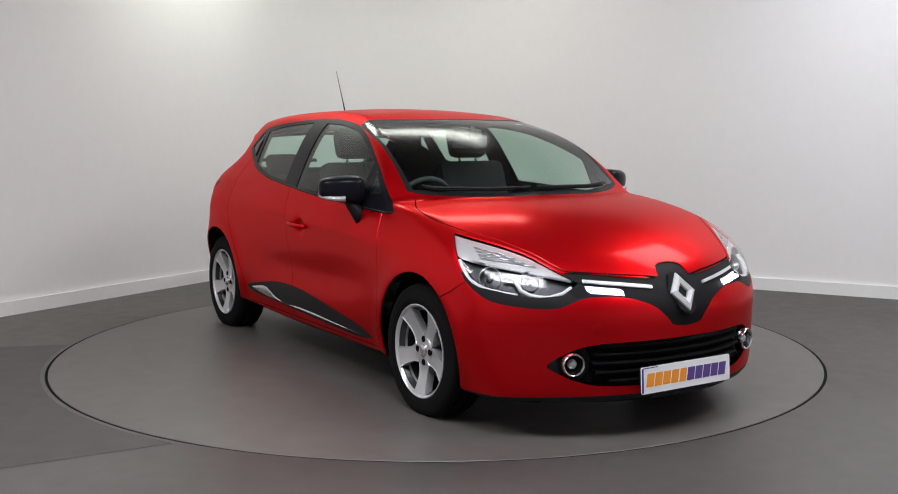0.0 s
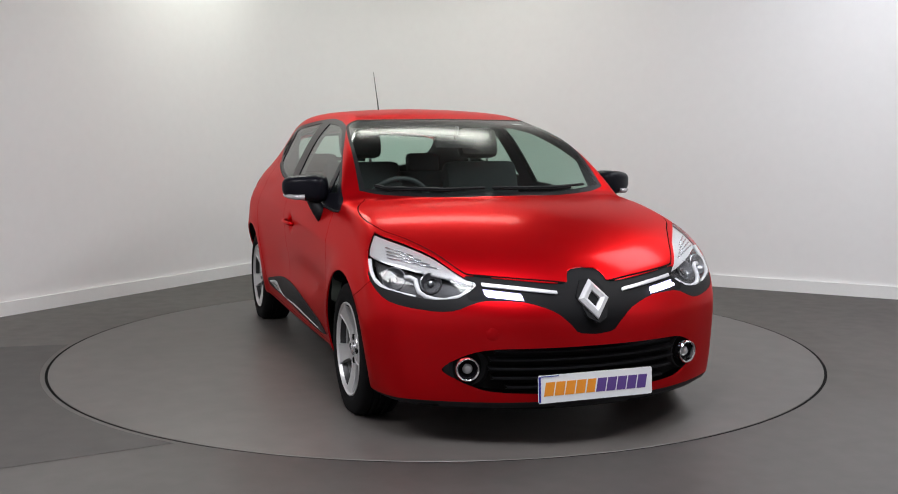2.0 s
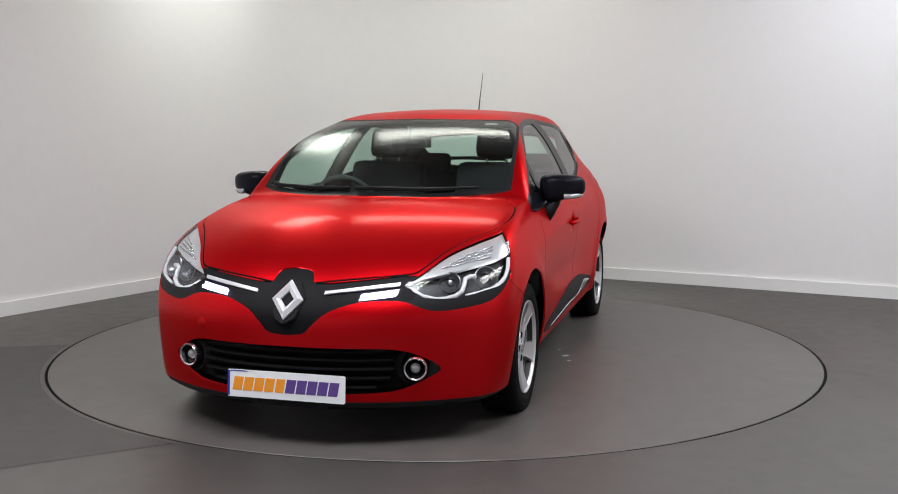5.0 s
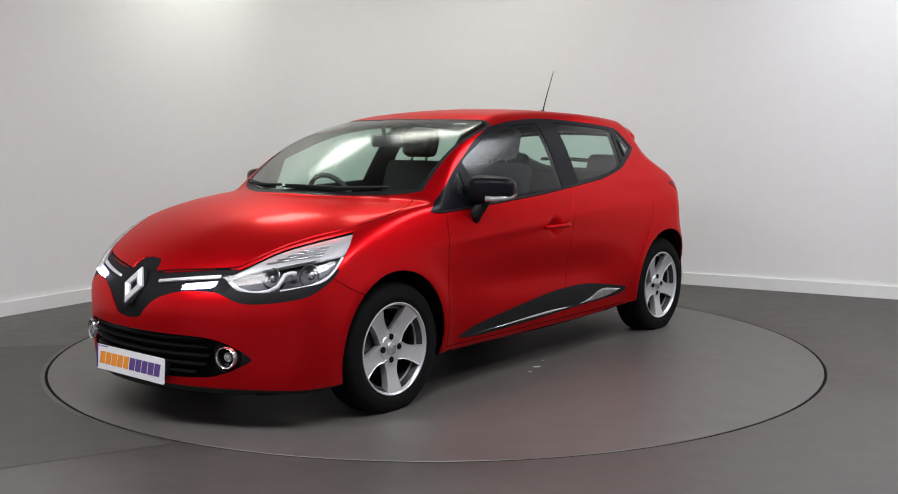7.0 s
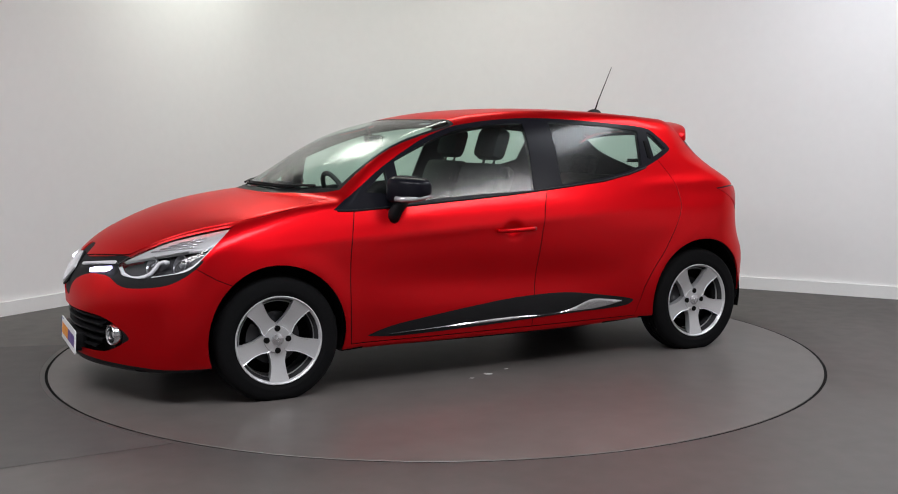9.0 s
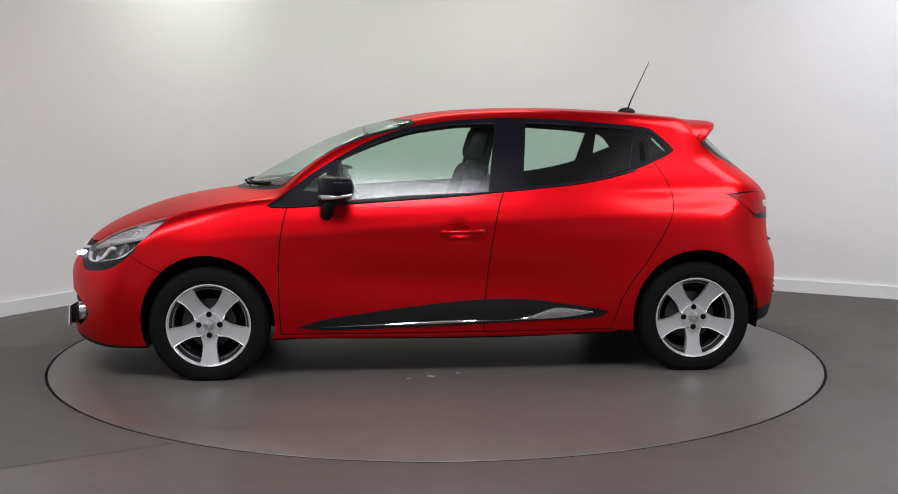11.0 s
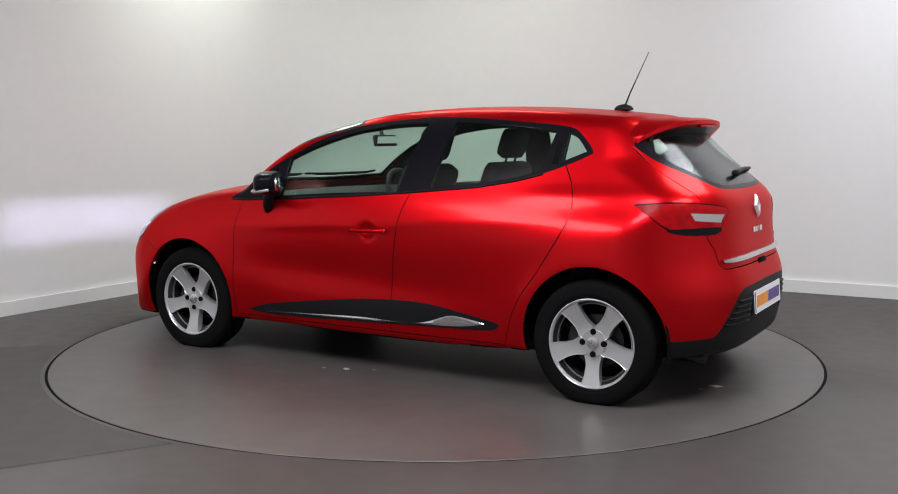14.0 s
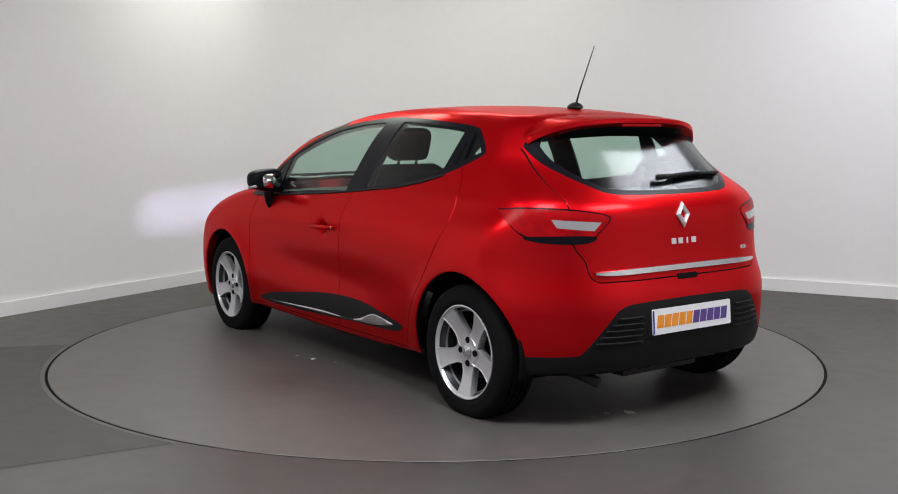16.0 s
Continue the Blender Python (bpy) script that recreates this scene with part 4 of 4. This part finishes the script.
    for A, B in zip(rows, rows[1:]):
        for j in range(2):
            bm.faces.new((A[j], A[j + 1], B[j + 1], B[j]))
    bmesh.ops.recalc_face_normals(bm, faces=bm.faces)
    ob = part("sill_strip", bm, SATIN_CHROME, car, "slim chrome strip on the sill protector")


def print_bars(plate, m, w, h):
    """Ten slanted plain blocks in two colours."""
    step_w = w / 10
    for k in range(10):
        x = -w / 2 + step_w * (k + 0.5)
        bw = step_w * (0.44 if k != 4 else 0.40)
        bm = slab(bmesh.new(), [(x - bw - 0.005, -h / 2), (x + bw - 0.005, -h / 2), (x + bw + 0.005, h / 2), (x - bw + 0.005, h / 2)], 0.0012, m)
        part("print_bar", bm, ORANGE if k < 5 else PURPLE, plate, "", False)


def build_plate(car, m, name, label):
    bm = slab(bmesh.new(), [(-0.255, -0.0565), (0.255, -0.0565), (0.26, -0.0515), (0.26, 0.0515), (0.255, 0.0565), (-0.255, 0.0565), (-0.26, 0.0515), (-0.26, -0.0515)], 0.006, m @ Matrix.Translation((0, 0, -0.003)))
    plate = part(name, bm, PLATE, car, label, False)
    e = slab(bmesh.new(), [(-0.2595, -0.052), (-0.250, -0.052), (-0.250, 0.052), (-0.2595, 0.052)], 0.001, m @ Matrix.Translation((0, 0, 0.003)))
    part("blue_edge", slab(e, [(-0.250, 0.0505), (-0.17, 0.0505), (-0.17, 0.054), (-0.250, 0.054)], 0.001, m @ Matrix.Translation((0, 0, 0.0035))) if name == "front_plate" else e, BLUE, plate, "", False)
    print_bars(plate, m @ Matrix.Translation((0, 0, 0.003)), 0.470, 0.056)
    return plate


def centre_details(car):
    # front badge and plate
    p, n = on_skin(2.09, 0, 0.605)
    m = facing(p - n * 0.004, n)
    pad = slab(bmesh.new(), [(0.0, 0.098), (0.042, 0.088), (0.078, 0.015), (0.045, -0.082), (0.0, -0.108), (-0.045, -0.082), (-0.078, 0.015), (-0.042, 0.088)], 0.009, m @ Matrix.Translation((0, 0, -0.009)))
    bmesh.ops.bevel(pad, geom=list(pad.edges), offset=0.004, segments=2, affect="EDGES")
    part("badge_plinth", pad, SLAT_BLACK, car)
    part("front_badge", rhomb(bmesh.new(), 0.138, 0.180, 0.018, 0.40, m @ Matrix.Translation((0, 0, 0.002))), BADGE, car, "silver diamond badge", False)
    mp = facing(Vector((2.128, 0, 0.2535)), (1, 0, 0.06))
    build_plate(car, mp, "front_plate", "white dealer plate with orange and purple print")
    bm = bmesh.new()
    box(bm, (0, 0, -0.032), (0.46, 0.09, 0.055), mp, 0.006)
    part("plate_holder", bm, BLACK, car)
    # grille slats
    for z in (0.252, 0.290, 0.328, 0.366, 0.400):
        bm = bmesh.new()
        rows = []
        half = float(np.interp(z, [0.23, 0.30, 0.36, 0.41], [0.33, 0.43, 0.43, 0.40]))
        for y in np.linspace(-half, half, 41):
            x = float(NOSE(z)) - 0.577 * abs(y) ** 2.2 - 0.014
            rows.append([bm.verts.new((x - 0.03, y, z - 0.010)), bm.verts.new((x, y, z - 0.005)), bm.verts.new((x, y, z + 0.002)), bm.verts.new((x - 0.03, y, z + 0.010))])
        for A, B in zip(rows, rows[1:]):
            for j in range(4):
                bm.faces.new((A[j], A[(j + 1) % 4], B[(j + 1) % 4], B[j]))
        bmesh.ops.recalc_face_normals(bm, faces=bm.faces)
        part("grille_slat", bm, SLAT_BLACK, car)
    # towing eye cover
    p, n = on_skin(2.03, -0.42, 0.475)
    part("tow_eye_cover", lathe(bmesh.new(), [(-0.006, 0.026), (0.0004, 0.0257), (0.0008, 0.0245), (0.0009, 0.0)], axis="z", seg=28, m=facing(p, n)), RED, car)
    # wipers at the foot of the windscreen
    for pts in ([(0.52, 0.945), (0.30, 0.985), (0.02, 0.995), (-0.06, 0.995)], [(-0.10, 0.99), (-0.30, 0.985), (-0.55, 0.965), (-0.60, 0.96)]):
        line = []
        for y, _ in pts:
            x = 1.135 - 0.62 * y * y
            zz = float(np.max(np.linspace(0.9, 1.2, 61)[form(np.full(61, x), np.full(61, y), np.linspace(0.9, 1.2, 61)) < 0]))
            line.append(Vector((x, y, zz + 0.014)))
        fine = [line[0].lerp(line[1], k / 4) for k in range(4)] + [line[1].lerp(line[2], k / 4) for k in range(4)] + [line[2], line[3]]
        w = part("windscreen_wiper", tube(bmesh.new(), fine, 0.007, 8), BLACK, car, "black windscreen wiper arm")
        part("blade", tube(bmesh.new(), [q + Vector((0.02, 0, -0.008)) for q in fine[2:]], 0.005, 6), RUBBER, w)
    # sticker behind the screen
    q, n = on_skin(0.30, 0.43, 1.35)
    part("screen_sticker", slab(bmesh.new(), [(-0.035, -0.012), (0.035, -0.012), (0.035, 0.012), (-0.035, 0.012)], 0.001, facing(q - n * 0.010, n)), PLATE, car, "", False)
    # aerial
    base = bmesh.new()
    bmesh.ops.create_uvsphere(base, u_segments=20, v_segments=12, radius=1.0)
    for v in base.verts:
        v.co = Vector((v.co.x * 0.055 + (0.012 if v.co.z < 0 else -0.01), v.co.y * 0.024, max(v.co.z, -0.2) * 0.030))
    top = float(SCREEN(-1.13))
    bmesh.ops.translate(base, vec=(-1.125, 0, top + 0.004), verts=base.verts)
    a = part("aerial_base", base, BLACK, car, "black roof aerial")
    part("mast", tube(bmesh.new(), [(-1.140, 0, top + 0.02), (-1.165, 0, top + 0.085), (-1.268, 0, top + 0.305)], 0.0055, 8, 0.002), BLACK, a)
    # spoiler
    bm = bmesh.new()
    rows = []
    zs = np.linspace(0.9, 1.5, 601)
    for y in np.linspace(-0.55, 0.55, 47):
        e = abs(y) / 0.55
        drop = 0.105 * y * y
        xe = -1.60 + 0.17 * e**3
        ze = 1.352 - drop - 0.060 * e**6

        def z_roof(x):
            on = zs[form(np.full(601, x), np.full(601, y), zs) < 0]
            return float(on.max()) if len(on) else 1.0
        xf = -1.33
        row = [(xf, y, z_roof(xf) + 0.001), (-1.395, y, z_roof(-1.395) + 0.003), (xe + 0.03, y, ze + 0.006), (xe, y, ze - 0.002), (xe - 0.001, y, ze - 0.022), (xe + 0.02, y, ze - 0.036),
               (-1.455 + 0.05 * e**3, y, ze - 0.062), (-1.40, y, ze - 0.06)]
        rows.append([bm.verts.new(q) for q in row])
    for A, B in zip(rows, rows[1:]):
        for j in range(7):
            bm.faces.new((A[j], A[j + 1], B[j + 1], B[j]))
    for R in (rows[0], rows[-1]):
        bm.faces.new(R)
    bmesh.ops.recalc_face_normals(bm, faces=bm.faces)
    sp = part("spoiler", bm, RED, car, "red roof spoiler over the rear window", True, 50)
    bm = bmesh.new()
    rows = []
    for y in np.linspace(-0.50, 0.50, 31):
        ze = 1.352 - 0.105 * y * y
        xe = -1.60 + 0.20 * (abs(y) / 0.575) ** 3
        rows.append([bm.verts.new(q) for q in ((xe + 0.022, y, ze - 0.040), (-1.46, y, ze - 0.068), (-1.46, y, ze - 0.085), (xe + 0.05, y, ze - 0.052))])
    for A, B in zip(rows, rows[1:]):
        for j in range(4):
            bm.faces.new((A[j], A[(j + 1) % 4], B[(j + 1) % 4], B[j]))
    bmesh.ops.recalc_face_normals(bm, faces=bm.faces)
    part("spoiler_underside", bm, GLOSS_BLACK, sp)
    bm = bmesh.new()
    box(bm, (-1.588, 0, 1.318), (0.02, 0.26, 0.014), None, 0.003)
    part("brake_light", bm, RED_LENS, sp, "dark red high brake light")
    # rear badge, lettering blocks, strip and plate
    p, n = on_skin(-1.86, 0, 0.918)
    part("rear_badge", rhomb(bmesh.new(), 0.088, 0.118, 0.014, 0.42, facing(p + n * 0.002, n)), BADGE, car, "silver diamond badge on the tailgate", False)
    for k in range(4):
        y = 0.066 - 0.044 * k
        p, n = on_skin(-1.87, y, 0.800)
        bm = bmesh.new()
        mm = facing(p + n * 0.003, n)
        box(bm, (0, 0, 0), (0.030 if k != 2 else 0.010, 0.026, 0.004), mm, 0.0015)
        part("badge_bar", bm, BADGE, car, "", False)
    for k in range(3):
        p, n = on_skin(-1.85, -0.425 - 0.020 * k, 0.742)
        bm = bmesh.new()
        box(bm, (0, 0, 0), (0.014, 0.017, 0.003), facing(p + n * 0.002, n))
        part("badge_mark", bm, SATIN_CHROME, car, "", False)
    bm = bmesh.new()
    rows = []
    for y in np.linspace(-0.53, 0.53, 45):
        e = (abs(y) / 0.53) ** 6
        row = on_skins([(-1.86, y, z) for z in (0.660 + 0.022 * e, 0.664 + 0.018 * e, 0.691, 0.695)])
        rows.append([bm.verts.new(q + nn * o) for (q, nn), o in zip(row, (0.004, 0.016, 0.014, 0.004))])
    for A, B in zip(rows, rows[1:]):
        for j in range(3):
            bm.faces.new((A[j], A[j + 1], B[j + 1], B[j]))
    bmesh.ops.recalc_face_normals(bm, faces=bm.faces)
    part("tailgate_strip", bm, SATIN_CHROME, car, "satin chrome strip along the tailgate edge")
    p, n = on_skin(-1.885, 0, 0.640)
    bm = bmesh.new()
    box(bm, (0, 0, 0), (0.13, 0.026, 0.012), facing(p, n), 0.005)
    part("tailgate_handle", bm, MATT_BLACK, car)
    mp = facing(Vector((-1.928, 0, 0.458)), (-1, 0, 0.08))
    build_plate(car, mp, "rear_plate", "white dealer plate with orange and purple print")
    bm = bmesh.new()
    box(bm, (0, 0, -0.03), (0.56, 0.125, 0.05), mp, 0.008)
    part("plate_holder", bm, BLACK, car)
    # rear wiper
    pts = []
    for y, z in ((0.06, 1.045), (-0.02, 1.052), (-0.20, 1.078), (-0.40, 1.098)):
        q, nn = on_skin(-1.72, y, z)
        pts.append(q + nn * 0.022)
    w = part("rear_wiper", tube(bmesh.new(), pts, 0.014, 10, 0.008), BLACK, car, "black rear wiper")
    part("blade", tube(bmesh.new(), [q + Vector((0.008, 0, -0.012)) for q in pts[1:]], 0.006, 6), RUBBER, w)
    # exhaust and towing loop under the tail
    part("exhaust_pipe", tube(bmesh.new(), [(-1.35, 0.42, 0.20), (-1.66, 0.42, 0.195), (-1.74, 0.40, 0.175)], 0.026, 14), DARK_METAL, car)
    part("rear_axle", tube(bmesh.new(), [(-1.25, -0.66, 0.26), (-1.25, 0.66, 0.26)], 0.05, 12), MATT_BLACK, car)
    bm = bmesh.new()
    box(bm, (-1.62, 0, 0.22), (0.26, 0.5, 0.09), None, 0.02)
    part("silencer", bm, DARK_METAL, car)
    bm = bmesh.new()
    box(bm, (0, 0, 0.20), (1.9, 1.2, 0.06), None, 0.02)
    part("floor_pan", bm, MATT_BLACK, car)


def cushion(bm, c, s, m, r=0.05):
    box(bm, c, s, m, min(r, min(s) * 0.45))
    return bm


def interior(car):
    for y, fore in ((0.36, 0.36), (-0.36, 0.24)):
        seat = part("front_seat", cushion(bmesh.new(), (0, 0, 0), (0.50, 0.50, 0.16), pose(fore - 0.05, y, 0.52, 0, -8, 0)), FABRIC, car, "black fabric front seat with headrest")
        part("backrest", cushion(bmesh.new(), (0, 0, 0.30), (0.13, 0.48, 0.64), pose(fore - 0.30, y, 0.52, 0, -20, 0)), FABRIC, seat)
        part("headrest", cushion(bmesh.new(), (0, 0, 0.735), (0.10, 0.26, 0.19), pose(fore - 0.30, y, 0.52, 0, -18, 0), 0.045), FABRIC, seat)
        for d in (-0.06, 0.06):
            part("headrest_post", tube(bmesh.new(), [(fore - 0.495, y + d, 1.08), (fore - 0.535, y + d, 1.20)], 0.008, 8), SATIN_CHROME, seat)
    bench = part("rear_bench", cushion(bmesh.new(), (0, 0, 0), (0.48, 1.22, 0.16), pose(-0.86, 0, 0.52, 0, -6, 0)), FABRIC, car, "black fabric rear bench")
    part("backrest", cushion(bmesh.new(), (0, 0, 0.26), (0.13, 1.20, 0.56), pose(-1.12, 0, 0.50, 0, -22, 0)), FABRIC, bench)
    for y in (0.38, -0.38):
        part("headrest", cushion(bmesh.new(), (0, 0, 0.60), (0.09, 0.25, 0.15), pose(-1.12, y, 0.50, 0, -20, 0), 0.04), FABRIC, bench)
    # dashboard, as a section swept across
    sec = [(0.60, 0.60), (0.58, 0.70), (0.60, 0.80), (0.64, 0.865), (0.70, 0.905), (0.82, 0.925), (1.0, 0.925), (1.05, 0.90), (1.0, 0.60)]
    bm = bmesh.new()
    rows = []
    for y in np.linspace(-0.70, 0.70, 29):
        hump = 0.035 * math.exp(-((y + 0.36) / 0.15) ** 2)
        rows.append([bm.verts.new((x - 0.30 * y * y * (1 if x > 0.7 else 0.2), y, z + (hump if 0.62 < x < 0.82 else 0))) for x, z in sec])
    for A, B in zip(rows, rows[1:]):
        for j in range(len(sec)):
            bm.faces.new((A[j], A[(j + 1) % len(sec)], B[(j + 1) % len(sec)], B[j]))
    bmesh.ops.recalc_face_normals(bm, faces=bm.faces)
    part("dashboard", bm, CABIN, car, "dark grey plastic dashboard")
    mw = pose(0.50, -0.36, 0.875, 0, -66, 0)
    ring = []
    for k in range(33):
        a = 2 * math.pi * k / 32
        ring.append(mw @ Vector((0.18 * math.cos(a), 0.18 * math.sin(a), 0)))
    sw = part("steering_wheel", tube(bmesh.new(), ring, 0.015, 10, cap=False), CABIN, car, "black steering wheel with silver spokes")
    hub = bmesh.new()
    box(hub, (0, 0, -0.01), (0.11, 0.13, 0.05), mw, 0.02)
    part("hub", hub, CABIN, sw)
    for a in (90, 270, 180):
        sp = bmesh.new()
        d = Vector((math.cos(radians(a)), math.sin(radians(a)), 0))
        tube(sp, [mw @ (d * 0.05), mw @ (d * 0.175)], 0.012, 8)
        part("wheel_spoke", sp, SATIN_CHROME, sw)
    bm = bmesh.new()
    box(bm, (0, 0, 0), (0.025, 0.23, 0.07), pose(0.42, 0, 1.235, 0, 10, 0), 0.01)
    rv = part("rear_view_mirror", bm, CABIN, car, "black interior mirror")
    part("stem", tube(bmesh.new(), [(0.43, 0, 1.25), (0.46, 0, 1.315)], 0.012, 8), CABIN, rv)
    bm = bmesh.new()
    slab(bm, [(-0.105, -0.028), (0.105, -0.028), (0.105, 0.028), (-0.105, 0.028)], 0.002, facing(Vector((0.404, 0, 1.233)), (-1, 0, -0.15)))
    part("mirror_glass", bm, MIRROR, rv, "", False)
    bm = bmesh.new()
    box(bm, (-1.46, 0, 0.955), (0.42, 1.06, 0.02), None, 0.006)
    part("parcel_shelf", bm, CABIN, car)
    bm = bmesh.new()
    box(bm, (-0.2, 0, 0.33), (2.4, 1.36, 0.06), None, 0.01)
    part("cabin_floor", bm, CABIN, car)
    bm = bmesh.new()
    box(bm, (0.30, 0, 0.52), (0.6, 0.18, 0.28), None, 0.04)
    part("centre_console", bm, CABIN, car)


# ---- the room ----
def room():
    # wall: left run, round corner, right run, and the unseen walls behind the camera
    c0 = Vector((-1.05, 4.23))
    dl, dr = Vector((-0.529, -0.849)), Vector((0.874, -0.486))
    r = 1.0
    a, b = c0 + dl * r, c0 + dr * r
    pts = [c0 + dl * 9.5, c0 + dl * 5]
    for k in range(25):
        t = k / 24
        pts.append((1 - t) ** 2 * a + 2 * t * (1 - t) * c0 + t * t * b)
    pts += [c0 + dr * 5, c0 + dr * 8.5]
    far = [pts[-1] + Vector((-0.486, -0.874)) * 9.5]

    def run(line, name, z0, z1, off, mat, label, category, depth):
        bm = bmesh.new()
        rows = []
        for i, p in enumerate(line):
            q0, q1 = line[max(i - 1, 0)], line[min(i + 1, len(line) - 1)]
            d = (q1 - q0).normalized()
            inn = Vector((d.y, -d.x)) * -1
            if (Vector((0, 0)) - p).dot(inn) < 0:
                inn = -inn
            f, g = p + inn * off, p + inn * (off - depth)
            rows.append([bm.verts.new((*f, z0)), bm.verts.new((*f, z1)), bm.verts.new((*g, z1)), bm.verts.new((*g, z0))])
        for A, B in zip(rows, rows[1:]):
            for j in range(4):
                bm.faces.new((A[j], A[(j + 1) % 4], B[(j + 1) % 4], B[j]))
        bm.faces.new(rows[0])
        bm.faces.new(rows[-1][::-1])
        bmesh.ops.recalc_face_normals(bm, faces=bm.faces)
        return tagged(part(name, bm, mat, None, "", True, 30), label, category, kind="structure")
    run(pts, "wall_north", -0.02, CEIL, 0.0, WALL, "plain white painted studio wall with rounded corner", "wall", 0.15)
    run(pts, "baseboard", 0.0, 0.100, 0.022, TRIM_WHITE, "white painted skirting board along the wall", "skirting board", 0.0215)
    # added to close the room out of view; its grey limits the fill
    run([pts[-1], far[0], pts[0]], "unseen_wall_south", -0.02, CEIL, 0.0, BACK_WALL, "plain grey unseen wall added behind the camera", "wall", 0.15)
    bm = bmesh.new()
    # floor with a round hole for the turntable
    n = 160
    inner = [bm.verts.new((2.227 * math.cos(2 * math.pi * k / n), 2.227 * math.sin(2 * math.pi * k / n), 0)) for k in range(n)]
    low = [bm.verts.new((v.co.x, v.co.y, -0.06)) for v in inner]
    outer = [bm.verts.new((14 * math.cos(2 * math.pi * k / n), 14 * math.sin(2 * math.pi * k / n), 0)) for k in range(n)]
    for k in range(n):
        j = (k + 1) % n
        bm.faces.new((inner[k], outer[k], outer[j], inner[j]))
        bm.faces.new((inner[j], low[j], low[k], inner[k]))
    bm.faces.new(low)
    tagged(part("floor", bm, FLOOR, None, "", True, 30), "grey-brown vinyl studio floor", "floor", kind="structure")
    bm = bmesh.new()
    box(bm, (0, 0, CEIL + 0.05), (24, 24, 0.1))
    tagged(part("ceiling", bm, CEILING_GREY, None, "", False), "plain grey painted ceiling", "ceiling", kind="structure")
    # a thin darker layer over the floor beside the disc
    arc = [(2.25 * math.cos(a), 2.25 * math.sin(a)) for a in np.linspace(radians(179.3), radians(240.8), 40)]
    bm = slab(bmesh.new(), arc + [(-5.6, -4.41), (-5.2, -0.50)], 0.0008, Matrix.Translation((0, 0, 0.0004)))
    tagged(part("floor_dark_area", bm, FLOOR_DARK, None, "", False), "darker grey area of floor beside the turntable", "floor", kind="structure")
    # unseen ceiling panels, the added one among them
    for px, py, rz, sx, sy, power, tone in PANELS:
        lamp = new("ceiling_light")
        tagged(lamp, "unseen rectangular white ceiling light panel", "ceiling light", "ceiling lights")
        fr = bmesh.new()
        for c, sz in (((0, sy / 2 + 0.015, 0), (sx + 0.06, 0.03, 0.05)), ((0, -sy / 2 - 0.015, 0), (sx + 0.06, 0.03, 0.05)), ((sx / 2 + 0.015, 0, 0), (0.03, sy, 0.05)), ((-sx / 2 - 0.015, 0, 0), (0.03, sy, 0.05))):
            box(fr, c, sz)
        part("frame", fr, TRIM_WHITE, lamp, smooth=False)
        df = bmesh.new()
        box(df, (0, 0, 0.01), (sx, sy, 0.01))
        part("diffuser", df, PANEL_GLOW, lamp, smooth=False)
        lamp.matrix_basis = pose(px, py, CEIL - 0.025, 0, 0, rz)


def build_turntable():
    table = new("turntable")
    tagged(table, "round grey vinyl car turntable flush with the floor", "turntable")
    bm = lathe(bmesh.new(), [(-0.04, 0.0), (-0.04, 2.211), (-0.002, 2.211), (0.0, 2.209), (0.0, 0.0)], axis="z", seg=160)
    bmesh.ops.remove_doubles(bm, verts=bm.verts, dist=1e-5)
    part("disc", bm, DISC, table, "grey vinyl disc with faint scuffs")
    # black ring laid in the open gap, in place of its shade
    part("rim_gap", lathe(bmesh.new(), [(-0.03, 2.2095), (-0.003, 2.2100), (-0.003, 2.2265), (-0.03, 2.2269)], axis="z", seg=160), MATT_BLACK, table, "thin black ring for the shade in the gap round the disc")
    # flakes of white paint and dark scuffs on the vinyl
    rng = random.Random(4)
    for x, y, w in ((0.10, 0.80, 0.05), (0.22, 0.84, 0.03), (-0.05, 0.74, 0.025), (-1.75, 0.15, 0.07), (-1.70, 0.25, 0.03)):
        n = 9
        bm = slab(bmesh.new(), [(x + w * rng.uniform(0.3, 0.6) * math.cos(2 * math.pi * k / n), y + w * rng.uniform(0.2, 0.5) * math.sin(2 * math.pi * k / n)) for k in range(n)], 0.0006, Matrix.Translation((0, 0, 0.0004)))
        part("paint_flake", bm, FLAKE, table, "pale paint flake", False)
    return table


room()
table = build_turntable()
car = build_car()


# ---- what moves ----
def motions():
    """The turntable carries the car round: seconds and heading in degrees."""
    turn = [(0, -58.55), (0.5, -59.33), (1, -61.75), (1.5, -65.51), (2, -71.06), (2.5, -76.62), (3, -82.57), (3.5, -88.16), (4, -94.15), (4.2, -96.54), (6.3, -121.6), (6.5, -123.9), (7, -130.04), (7.5, -135.69), (8, -141.82), (8.5, -147.41), (9, -153.32), (9.2, -155.21), (11.3, -179.51), (11.5, -182.26), (12, -187.86), (12.5, -193.39), (13, -199.13), (13.5, -205.01), (14, -211.25), (14.5, -216.92), (15, -222.98), (15.5, -228.72), (16, -234.81)]
    off = pose(-0.02, -0.035, 0.0)
    walk(table, [(t, pose(0, 0, 0, 0, 0, a)) for t, a in turn])
    walk(car, [(t, pose(0, 0, 0, 0, 0, a) @ off) for t, a in turn])


motions()
